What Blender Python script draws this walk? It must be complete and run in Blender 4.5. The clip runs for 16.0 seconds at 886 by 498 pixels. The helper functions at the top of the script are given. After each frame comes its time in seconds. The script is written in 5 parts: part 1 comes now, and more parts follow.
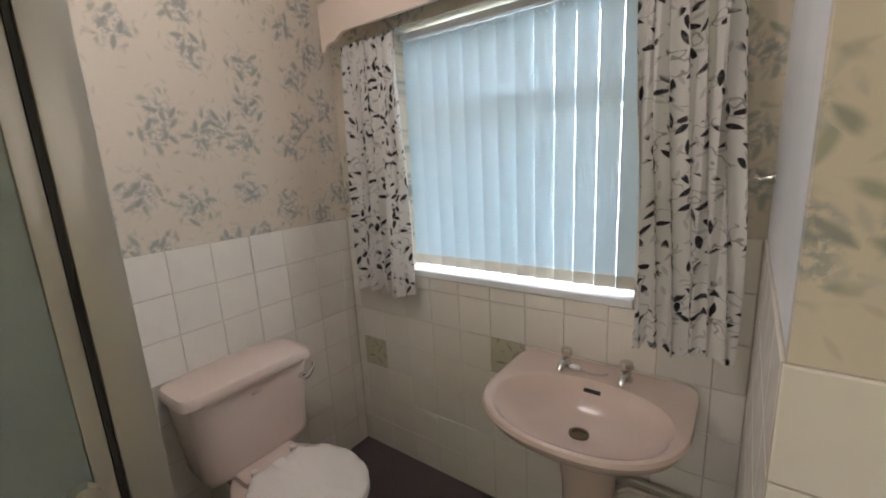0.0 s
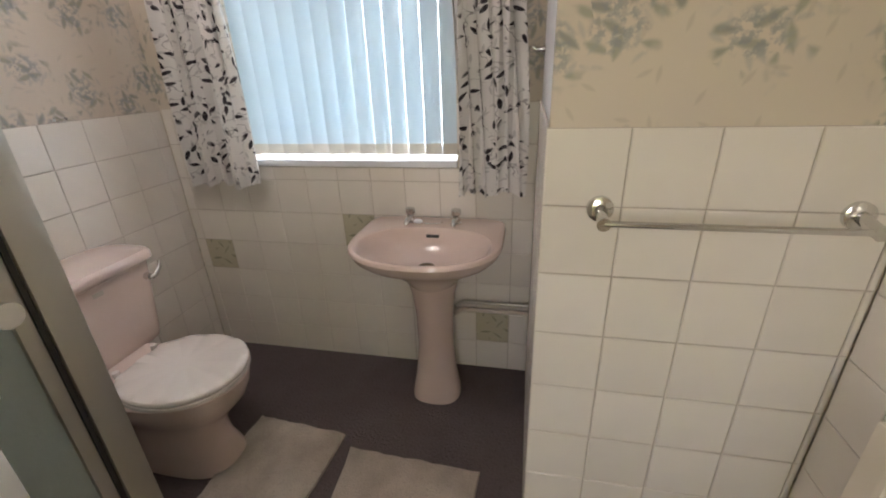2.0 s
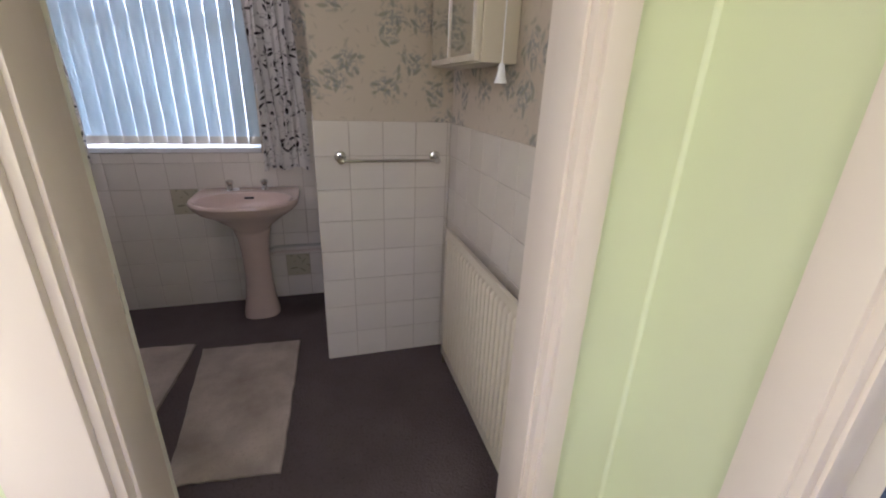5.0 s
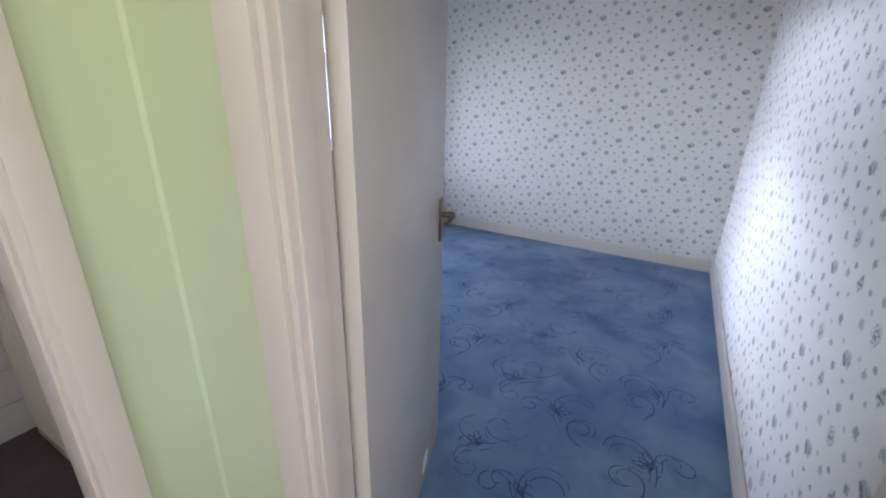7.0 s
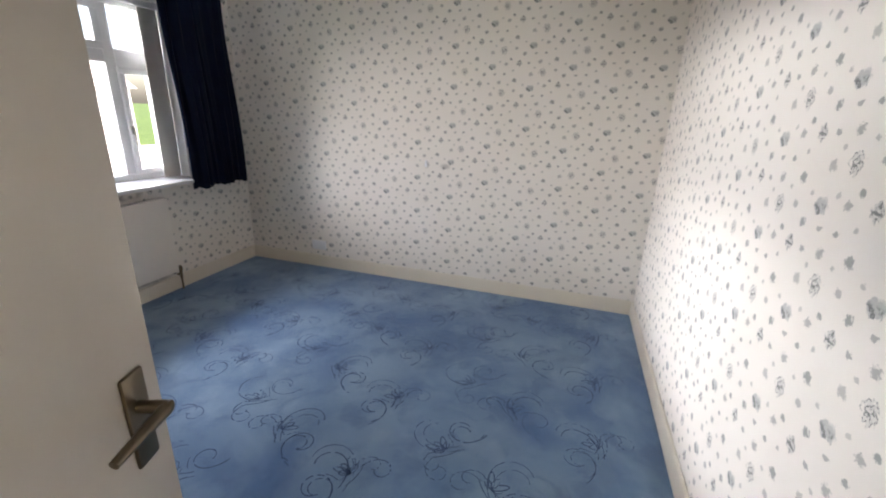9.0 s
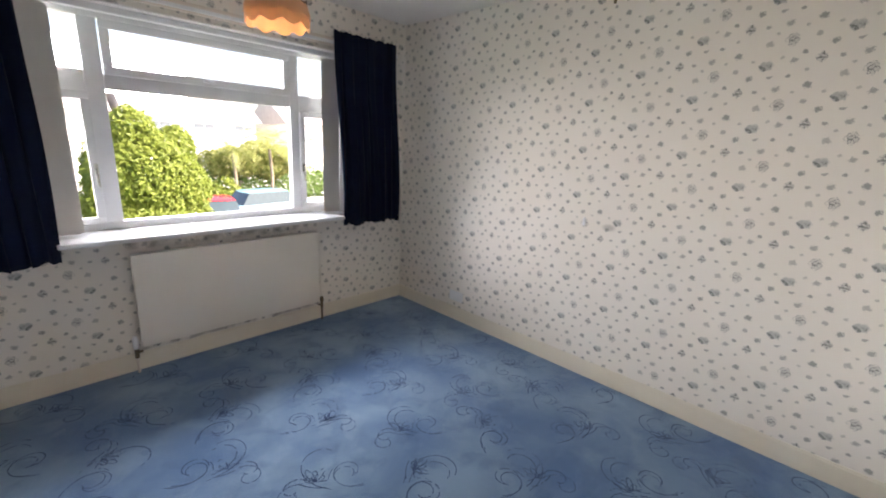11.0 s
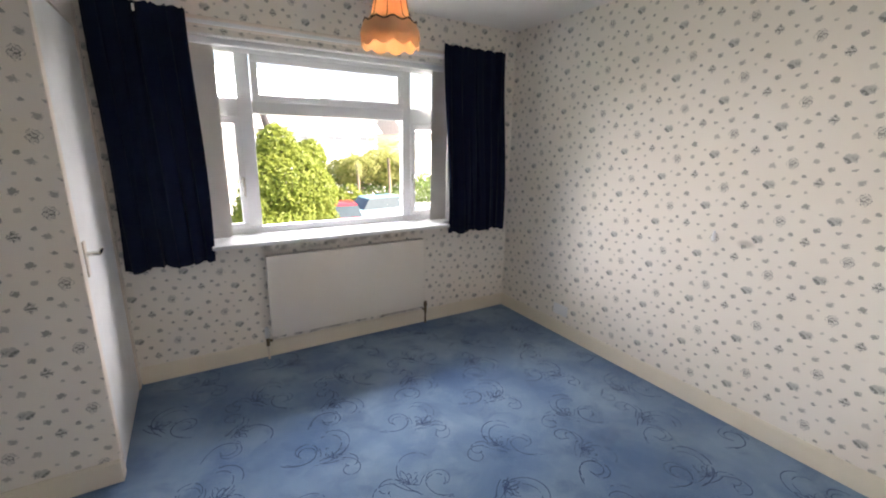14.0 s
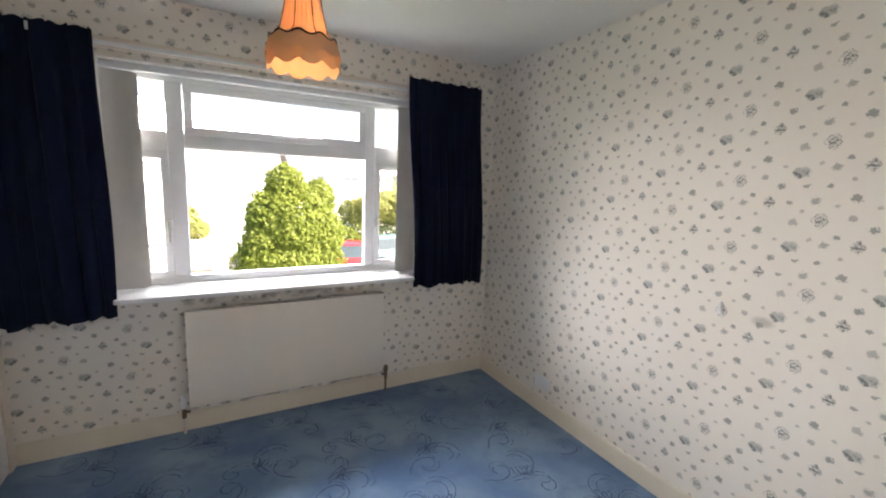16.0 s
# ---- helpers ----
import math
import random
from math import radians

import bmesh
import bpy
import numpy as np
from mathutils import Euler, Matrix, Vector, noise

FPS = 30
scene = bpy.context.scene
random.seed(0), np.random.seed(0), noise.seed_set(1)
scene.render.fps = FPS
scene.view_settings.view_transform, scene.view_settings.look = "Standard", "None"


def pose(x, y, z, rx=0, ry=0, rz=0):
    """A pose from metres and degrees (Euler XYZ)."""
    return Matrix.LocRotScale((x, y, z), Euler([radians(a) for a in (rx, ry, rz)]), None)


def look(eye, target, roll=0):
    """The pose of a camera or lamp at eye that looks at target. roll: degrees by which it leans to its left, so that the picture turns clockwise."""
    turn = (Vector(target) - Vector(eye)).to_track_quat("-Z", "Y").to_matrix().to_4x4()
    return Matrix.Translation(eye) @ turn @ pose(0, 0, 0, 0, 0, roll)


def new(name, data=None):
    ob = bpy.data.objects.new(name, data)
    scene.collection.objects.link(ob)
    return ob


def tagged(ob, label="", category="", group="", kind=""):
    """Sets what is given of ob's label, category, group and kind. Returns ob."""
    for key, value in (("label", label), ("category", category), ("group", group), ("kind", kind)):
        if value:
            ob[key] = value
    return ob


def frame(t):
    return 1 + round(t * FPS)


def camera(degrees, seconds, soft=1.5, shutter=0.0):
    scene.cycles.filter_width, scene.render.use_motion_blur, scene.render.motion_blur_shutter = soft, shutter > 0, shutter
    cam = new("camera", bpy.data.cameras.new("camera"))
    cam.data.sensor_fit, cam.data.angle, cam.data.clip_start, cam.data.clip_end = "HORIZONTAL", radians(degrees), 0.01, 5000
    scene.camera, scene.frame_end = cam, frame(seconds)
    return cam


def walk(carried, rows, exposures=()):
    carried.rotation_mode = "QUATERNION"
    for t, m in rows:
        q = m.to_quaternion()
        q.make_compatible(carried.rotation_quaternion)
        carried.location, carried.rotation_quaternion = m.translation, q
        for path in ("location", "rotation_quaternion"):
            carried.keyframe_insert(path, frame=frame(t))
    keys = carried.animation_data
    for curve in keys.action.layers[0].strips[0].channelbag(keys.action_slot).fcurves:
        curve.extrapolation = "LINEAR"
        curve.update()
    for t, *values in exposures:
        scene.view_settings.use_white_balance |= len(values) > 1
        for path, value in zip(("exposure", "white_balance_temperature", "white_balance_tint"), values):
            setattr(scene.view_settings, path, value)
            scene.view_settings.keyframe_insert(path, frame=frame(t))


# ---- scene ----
cam = camera(93.8, 16.0, soft=2.0)
PATH = [
    (0, (0.053, 0.252, 1.495), (-1.112, 1.823, 1.079), -3.0),
    (0.5, (0.052, 0.230, 1.462), (-0.958, 1.857, 0.887), -3.9),
    (1, (0.06, 0.2, 1.412), (-0.745, 1.895, 0.72), -3.5),
    (1.5, (0.052, 0.105, 1.37), (-0.53, 1.859, 0.605), -3.0),
    (2, (0.069, -0.032, 1.359), (-0.317, 1.765, 0.571), -2.1),
    (2.5, (0.1, -0.199, 1.369), (-0.1, 1.633, 0.59), -0.9),
    (3, (0.143, -0.407, 1.375), (0.083, 1.445, 0.622), 0.2),
    (3.2, (0.148, -0.477, 1.381), (0.131, 1.38, 0.638), 0.6),
    (5.3, (0.109, -1.307, 1.399), (0.87, 0.404, 0.697), 2.0),
    (5.5, (0.057, -1.398, 1.383), (0.987, 0.24, 0.71), 1.6),
    (6, (0.075, -1.448, 1.403), (1.318, -0.031, 0.733), 1.5),
    (6.5, (0.17, -1.445, 1.414), (1.647, -0.284, 0.726), 1.6),
    (7, (0.329, -1.389, 1.405), (1.967, -0.484, 0.701), 1.5),
    (7.5, (0.541, -1.352, 1.411), (2.282, -0.671, 0.699), 1.7),
    (8, (0.744, -1.294, 1.417), (2.549, -0.777, 0.727), 1.8),
    (8.2, (0.83, -1.263, 1.425), (2.652, -0.792, 0.75), 2.0),
    (10.3, (1.72, -1.286, 1.435), (3.375, -0.282, 0.931), 3.1),
    (10.5, (1.783, -1.292, 1.443), (3.372, -0.186, 0.944), 3.1),
    (11, (1.872, -1.285, 1.472), (3.276, 0.048, 0.972), 3.0),
    (11.5, (1.905, -1.281, 1.484), (3.122, 0.223, 0.973), 2.7),
    (12, (1.913, -1.276, 1.488), (2.979, 0.324, 0.937), 2.3),
    (12.5, (1.906, -1.269, 1.485), (2.88, 0.373, 0.891), 1.8),
    (13, (1.907, -1.28, 1.478), (2.846, 0.377, 0.866), 1.4),
    (13.5, (1.909, -1.287, 1.481), (2.861, 0.373, 0.9), 1.2),
    (14, (1.924, -1.285, 1.5), (2.926, 0.373, 1.004), 1.1),
    (14.5, (1.959, -1.288, 1.522), (3.018, 0.361, 1.122), 1.2),
    (15, (2.042, -1.269, 1.526), (3.127, 0.379, 1.202), 1.4),
    (15.5, (2.243, -1.166, 1.505), (3.292, 0.511, 1.208), 1.7),
    (16, (2.47, -1.079, 1.511), (3.421, 0.653, 1.205), 2.2),
]
walk(cam, [(t, look(eye, target, roll)) for t, eye, target, roll in PATH],
     [(0, 2.9, 6400, 13), (0.5, 3.05, 6450, 14), (1.5, 3.2, 6450, 16), (3.2, 3.2, 6050, 13), (5.5, 2.4, 5650, 26), (6.5, 2.35, 5400, 22), (7.5, 2.15, 5600, 20), (8.2, 2.25, 6450, 18), (10.5, 2.4, 6800, 17), (13.0, 2.6, 7000, 18), (16, 2.5, 7000, 16)])

# ---- sky, sun and lamps ----
world = bpy.data.worlds.new("sky")
scene.world = world
world.use_nodes = True
wnt = world.node_tree
wbg = wnt.nodes["Background"]
sky = wnt.nodes.new("ShaderNodeTexSky")
sky.sky_type = "NISHITA"
sky.sun_disc = False
sky.sun_elevation = radians(42)
sky.sun_rotation = radians(127)
sky.dust_density = 3.0
wnt.links.new(sky.outputs[0], wbg.inputs[0])
wbg.inputs[1].default_value = 0.105


def lamp(name, kind, m, energy, color, **more):
    data = bpy.data.lights.new(name, kind)
    data.energy, data.color = energy, color
    if kind == "AREA":
        data.shape = "RECTANGLE"
        data.size, data.size_y = more["size"]
    if kind == "POINT":
        data.shadow_soft_size = more["radius"]
    if kind == "SUN":
        data.angle = radians(more["angle"])
    ob = new(name, data)
    ob.matrix_basis = m
    return ob


lamp("sun", "SUN", look((8, -4, 9), (0, 2, 0)), 4.2, (1.0, 0.95, 0.86), angle=0.5)
# area lamps added out of view to bring daylight in through the openings
lamp("window_daylight_far", "AREA", look((0.2, 6.0, 1.7), (3.9, -1.3, 1.2)), 30, (0.97, 0.985, 1.0), size=(1.6, 2.8))
lamp("window_daylight_sky", "AREA", look((2.7, 9.0, 2.5), (2.7, -1.6, 1.2)), 225, (0.93, 0.97, 1.0), size=(4.0, 0.9))
lamp("window_daylight_west", "AREA", look((-2.2, 6.8, 4.1), (4.3, -1.0, 0.5)), 62, (0.97, 0.985, 1.0), size=(2.4, 4.4))
lamp("window_daylight_east", "AREA", look((7.9, 5.8, 4.4), (1.9, 0.0, 0.2)), 120, (0.97, 0.985, 1.0), size=(2.4, 4.4))
lamp("window_daylight_top", "AREA", look((2.87, 5.8, 5.5), (2.87, 0.0, 0.0)), 95, (0.95, 0.98, 1.0), size=(4.4, 1.8))
lamp("bathroom_daylight", "AREA", look((-0.69, 2.3, 1.55), (-0.69, 0.0, 1.4)), 0.9, (0.84, 0.94, 1.0), size=(1.0, 1.2))
# fill lamps in added landing openings; the true light source is not known
lamp("landing_fill_west", "AREA", look((-1.25, -1.5, 1.7), (0.4, -1.1, 1.1)), 2.2, (1.0, 0.80, 0.58), size=(1.1, 1.1))
lamp("landing_fill_south", "AREA", look((-0.15, -2.45, 1.6), (0.2, 0.5, 0.6)), 1.9, (1.0, 0.80, 0.58), size=(1.0, 1.1))
lamp("ceiling_bulb", "POINT", pose(-0.72, 0.66, 2.2), 1.7, (1.0, 0.90, 0.84), radius=0.14)
lamp("pendant_bulb", "POINT", pose(2.783, 0.643, 2.07), 0.65, (1.0, 0.73, 0.47), radius=0.03)


# ---- materials ----
def rgb(c):
    return (*c, 1.0)


class Mat:
    """A node material that is written down step by step."""

    def __init__(self, name, rough=0.6, metal=0.0, spec=0.5):
        self.m = bpy.data.materials.new(name)
        self.m.use_nodes = True
        self.nt = self.m.node_tree
        self.b = self.nt.nodes["Principled BSDF"]
        self.b.inputs["Roughness"].default_value = rough
        self.b.inputs["Metallic"].default_value = metal
        self.b.inputs["Specular IOR Level"].default_value = spec
        self.co = self.nt.nodes.new("ShaderNodeTexCoord")
        self.space = self.co.outputs["Object"]

    def put(self, sock, value):
        if hasattr(value, "is_linked"):
            self.nt.links.new(value, sock)
        elif isinstance(value, tuple) and len(value) == 3 and sock.type == "RGBA":
            sock.default_value = rgb(value)
        else:
            sock.default_value = value

    def math(self, op, a, b=0.0, c=0.0, clamp=False):
        n = self.nt.nodes.new("ShaderNodeMath")
        n.operation, n.use_clamp = op, clamp
        for s, v in zip(n.inputs, (a, b, c)):
            self.put(s, v)
        return n.outputs[0]

    def vec(self, op, a, b=(0.0, 0.0, 0.0), scale=1.0):
        n = self.nt.nodes.new("ShaderNodeVectorMath")
        n.operation = op
        self.put(n.inputs[0], a)
        self.put(n.inputs[1], b)
        n.inputs[3].default_value = scale
        return n.outputs["Value"] if op in ("LENGTH", "DISTANCE") else n.outputs[0]

    def noise(self, scale, detail=3.0, rough=0.55, at=None, warp=0.0):
        n = self.nt.nodes.new("ShaderNodeTexNoise")
        self.put(n.inputs["Vector"], self.space if at is None else at)
        n.inputs["Scale"].default_value, n.inputs["Detail"].default_value = scale, detail
        n.inputs["Roughness"].default_value, n.inputs["Distortion"].default_value = rough, warp
        return n.outputs[0]

    def ramp(self, fac, a, b, lo=0.0, hi=1.0):
        """Blend colour a to b where fac goes from lo to hi."""
        n = self.nt.nodes.new("ShaderNodeMapRange")
        self.put(n.inputs[0], fac)
        n.inputs[1].default_value, n.inputs[2].default_value = lo, hi
        return self.mix(n.outputs[0], a, b)

    def step(self, fac, lo, hi):
        n = self.nt.nodes.new("ShaderNodeMapRange")
        n.interpolation_type = "SMOOTHSTEP"
        self.put(n.inputs[0], fac)
        n.inputs[1].default_value, n.inputs[2].default_value = lo, hi
        return n.outputs[0]

    def mix(self, fac, a, b, kind="MIX"):
        n = self.nt.nodes.new("ShaderNodeMix")
        n.data_type, n.blend_type = "RGBA", kind
        self.put(n.inputs[0], fac)
        self.put(n.inputs[6], a)
        self.put(n.inputs[7], b)
        return n.outputs[2]

    def random(self):
        return self.nt.nodes.new("ShaderNodeObjectInfo").outputs["Random"]

    def flat(self, axes):
        """The place in a plane, in metres, from the two axes named."""
        s = self.nt.nodes.new("ShaderNodeSeparateXYZ")
        self.nt.links.new(self.space, s.inputs[0])
        c = self.nt.nodes.new("ShaderNodeCombineXYZ")
        for k, a in enumerate(axes):
            self.nt.links.new(s.outputs["xyz".index(a)], c.inputs[k])
        return c.outputs[0]

    def leaves(self, at, pitch, length, width, jitter=1.0, shift=(0.0, 0.0, 0.0), soft=0.12):
        """A leaf of random turn in every cell of a grid with that pitch. Returns its mask, the cell's random colour and its middle."""
        at = self.vec("ADD", at, shift)
        v = self.nt.nodes.new("ShaderNodeTexVoronoi")
        v.voronoi_dimensions = "2D"
        self.put(v.inputs["Vector"], at)
        v.inputs["Scale"].default_value, v.inputs["Randomness"].default_value = 1 / pitch, jitter
        local = self.vec("SUBTRACT", at, v.outputs["Position"])
        sp = self.nt.nodes.new("ShaderNodeSeparateColor")
        self.nt.links.new(v.outputs["Color"], sp.inputs[0])
        turn = self.nt.nodes.new("ShaderNodeVectorRotate")
        turn.rotation_type = "Z_AXIS"
        self.nt.links.new(local, turn.inputs["Vector"])
        self.put(turn.inputs["Angle"], self.math("MULTIPLY", sp.outputs[0], 6.283))
        s = self.nt.nodes.new("ShaderNodeSeparateXYZ")
        self.nt.links.new(turn.outputs[0], s.inputs[0])
        u = self.math("DIVIDE", s.outputs[0], length / 2)
        belly = self.math("MULTIPLY", self.math("SUBTRACT", 1.0, self.math("MULTIPLY", u, u)), width / 2)
        edge = self.math("SUBTRACT", belly, self.math("ABSOLUTE", s.outputs[1]))
        return self.step(edge, 0.0, width * soft), sp.outputs, v.outputs["Position"]

    def bump(self, height, strength=0.3, depth=0.002):
        n = self.nt.nodes.new("ShaderNodeBump")
        n.inputs["Strength"].default_value, n.inputs["Distance"].default_value = strength, depth
        self.put(n.inputs["Height"], height)
        self.nt.links.new(n.outputs[0], self.b.inputs["Normal"])
        return self

    def colour(self, value):
        self.put(self.b.inputs["Base Color"], value)
        return self

    def rough(self, value):
        self.put(self.b.inputs["Roughness"], value)
        return self


def painted(name, c, rough=0.35, wear=0.03, grain=0.06, tint=None):
    """Gloss or emulsion paint with faint brush marks and grime."""
    k = Mat(name, rough)
    dirt = k.noise(2.3, 4.0)
    dark = tuple(x * (1 - 2.2 * wear) for x in c) if tint is None else tint
    k.colour(k.ramp(dirt, c, dark, 0.35, 0.95))
    k.rough(k.math("MULTIPLY_ADD", k.noise(3, 2.0), 0.06, rough - 0.02))
    k.bump(k.noise(24, 2.0), grain, 0.0008)
    return k.m


def metal(name, c, rough=0.18):
    k = Mat(name, rough, 1.0)
    k.colour(k.ramp(k.noise(2.5, 3.0), c, tuple(x * 0.85 for x in c), 0.3, 0.9))
    k.rough(k.math("MULTIPLY_ADD", k.noise(5, 3.0), 0.08, rough - 0.04))
    return k.m


def plastic(name, c, rough=0.4):
    k = Mat(name, rough)
    k.colour(k.ramp(k.noise(5, 4.0), c, tuple(x * 0.88 for x in c), 0.4, 0.8))
    k.bump(k.noise(90, 2.0), 0.08, 0.0005)
    return k.m


PITCH, DROP = 0.279, 0.277                    # the paper's repeat: column width and drop


def bedroom_paper(name, axes, origin=(-0.14, 1.019), rubbed=None, grime=()):
    """Off-white paper printed in a half-drop repeat: fans, stars and round posies with sprigs between them."""
    k = Mat(name, 0.75, spec=0.25)
    at = k.flat(axes)
    base = k.ramp(k.noise(1.1, 4.0), (0.80, 0.76, 0.705), (0.75, 0.705, 0.645), 0.35, 0.75)
    soft = k.vec("SCALE", k.vec("SUBTRACT", k.tint(at, 70), (0.5, 0.5, 0.5)), scale=0.008)
    worn = k.vec("ADD", at, soft)
    sep = k.nt.nodes.new("ShaderNodeSeparateXYZ")
    k.nt.links.new(worn, sep.inputs[0])

    def cell(dx, dz):
        """The place within the repeat, from the middle of the motif at (dx, dz)."""
        y = k.math("SUBTRACT", sep.outputs[0], origin[0] + dx)
        col = k.math("ROUND", k.math("DIVIDE", y, PITCH))
        u = k.math("MULTIPLY_ADD", col, -PITCH, y)
        z = k.math("SUBTRACT", sep.outputs[1], origin[1] + dz)
        z = k.math("MULTIPLY_ADD", col, DROP / 2, z)
        v = k.math("MULTIPLY_ADD", k.math("ROUND", k.math("DIVIDE", z, DROP)), -DROP, z)
        c = k.nt.nodes.new("ShaderNodeCombineXYZ")
        for sock, val in zip(c.inputs, (u, v, dx * 9 + dz * 5)):
            k.put(sock, val)
        return u, v, c.outputs[0]

    def blot(u, v, place, rx, rz, ragged, freq, edge=0.22):
        """A blotted shape with that half width and half height and a torn edge."""
        ex, ez = k.math("DIVIDE", u, rx), k.math("DIVIDE", v, rz)
        d = k.math("SQRT", k.math("ADD", k.math("MULTIPLY", ex, ex), k.math("MULTIPLY", ez, ez)))
        tear = k.math("MULTIPLY", k.math("SUBTRACT", k.noise(freq, 1.0, at=place), 0.5), ragged)
        return k.step(k.math("ADD", d, tear), 1.0 + edge, 1.0 - edge)

    c = base
    # the large motifs: (place, half width, half height, tear, grain, pale, dark share)
    for dx, dz, rx, rz, ragged, grain, pale in ((0.0, 0.0, 0.021, 0.022, 2.4, 105, 0.30), (0.078, -0.104, 0.025, 0.021, 1.5, 70, 0.72), (-0.112, -0.080, 0.017, 0.021, 2.0, 120, 0.34)):
        u, v, place = cell(dx, dz)
        m = blot(u, v, place, rx, rz, ragged, 85)
        c = k.mix(k.math("MULTIPLY", m, pale), c, (0.37, 0.385, 0.375))
        if pale > 0.5:
            m = k.math("MULTIPLY", m, k.step(v, 0.008, -0.006))
        lines = k.step(k.noise(grain, 2.0, 0.6, at=place), 0.47, 0.56)
        c = k.mix(k.math("MULTIPLY", k.math("MULTIPLY", m, lines), 0.78), c, (0.10, 0.112, 0.115))
    # sprigs and buds between them
    for dx, dz, r, ink in ((-0.087, 0.085, 0.0135, 0.75), (-0.021, -0.087, 0.012, 0.6), (0.023, 0.070, 0.0125, 0.62), (0.080, -0.013, 0.0125, 0.5), (0.135, 0.120, 0.0115, 0.75),
                           (-0.012, 0.125, 0.0085, 0.72), (0.054, 0.122, 0.009, 0.62), (-0.053, -0.054, 0.009, 0.75), (-0.085, 0.015, 0.010, 0.55), (-0.040, 0.055, 0.007, 0.45),
                           (0.058, 0.029, 0.007, 0.45), (0.023, -0.072, 0.0075, 0.4), (0.130, -0.083, 0.0075, 0.45), (-0.071, -0.127, 0.0065, 0.5), (0.099, 0.061, 0.008, 0.65)):
        u, v, place = cell(dx, dz)
        m = blot(u, v, place, r * 1.1, r * 0.9, 2.0, 130, 0.3)
        c = k.mix(k.math("MULTIPLY", m, ink), c, (0.20, 0.215, 0.21))
    if rubbed:
        off = k.vec("MULTIPLY", k.vec("SUBTRACT", worn, (*rubbed, 0.0)), (1.0, 1.9, 0.0))
        c = k.mix(k.math("MULTIPLY", k.step(k.vec("LENGTH", off), 0.055, 0.015), 0.5), c, (0.27, 0.25, 0.23))
    for x0, x1, z, h in grime:
        band = k.step(k.math("ABSOLUTE", k.math("SUBTRACT", sep.outputs[1], z)), h, h * 0.2)
        band = k.math("MULTIPLY", band, k.math("MULTIPLY", k.step(sep.outputs[0], x0, x0 + 0.08), k.step(sep.outputs[0], x1, x1 - 0.08)))
        band = k.math("MULTIPLY", band, k.step(k.noise(9, 4.0, at=at), 0.40, 0.62))
        c = k.mix(k.math("MULTIPLY", band, 0.6), c, (0.16, 0.14, 0.12))
    k.colour(c)
    k.bump(k.noise(220, 2.0), 0.12, 0.0006)
    return k.m


def bathroom_paper(name, axes, ground, stain):
    """Cream paper with large grey-blue sprigs of leaves and roses."""
    k = Mat(name, 0.6, spec=0.3)
    at = k.flat(axes)
    base = k.ramp(k.noise(0.9, 4.0), ground, stain, 0.35, 0.75)
    wob = k.vec("ADD", at, k.vec("SCALE", k.vec("SUBTRACT", k.tint(at, 9), (0.5, 0.5, 0.5)), scale=0.05))
    v = k.nt.nodes.new("ShaderNodeTexVoronoi")
    v.voronoi_dimensions = "2D"
    k.put(v.inputs["Vector"], wob)
    v.inputs["Scale"].default_value, v.inputs["Randomness"].default_value = 1 / 0.185, 0.85
    d = k.math("MULTIPLY", v.outputs["Distance"], 0.185)
    near = k.step(k.math("ADD", d, k.math("MULTIPLY", k.noise(22, 2.0, at=at), 0.085)), 0.132, 0.100)
    core = k.step(k.math("ADD", d, k.math("MULTIPLY", k.noise(30, 2.0, at=at), 0.06)), 0.090, 0.060)
    one, rnd, _ = k.leaves(at, 0.050, 0.066, 0.027, 0.95, soft=0.4)
    two, rnd2, _ = k.leaves(at, 0.037, 0.046, 0.018, 1.0, (1.3, 0.7, 0.0), 0.45)
    rose = k.step(k.noise(60, 3.0, at=at), 0.42, 0.60)
    tone = k.mix(rnd[1], (0.19, 0.21, 0.185), (0.29, 0.295, 0.22))
    c = k.mix(k.math("MULTIPLY", k.math("MULTIPLY", one, near), 0.74), base, tone)
    c = k.mix(k.math("MULTIPLY", k.math("MULTIPLY", two, near), 0.42), c, (0.33, 0.35, 0.34))
    c = k.mix(k.math("MULTIPLY", k.math("MULTIPLY", rose, core), 0.72), c, (0.26, 0.28, 0.285))
    faint, _, _ = k.leaves(at, 0.07, 0.04, 0.014, 1.0, (4.0, 2.0, 0.0), 0.4)
    c = k.mix(k.math("MULTIPLY", faint, 0.32), c, (0.38, 0.335, 0.27))
    k.colour(c)
    k.bump(k.noise(160, 2.0), 0.1, 0.0006)
    return k.m


def tint(self, at, scale):
    n = self.nt.nodes.new("ShaderNodeTexNoise")
    self.put(n.inputs["Vector"], at)
    n.inputs["Scale"].default_value, n.inputs["Detail"].default_value = scale, 2.0
    return n.outputs[1]


Mat.tint = tint


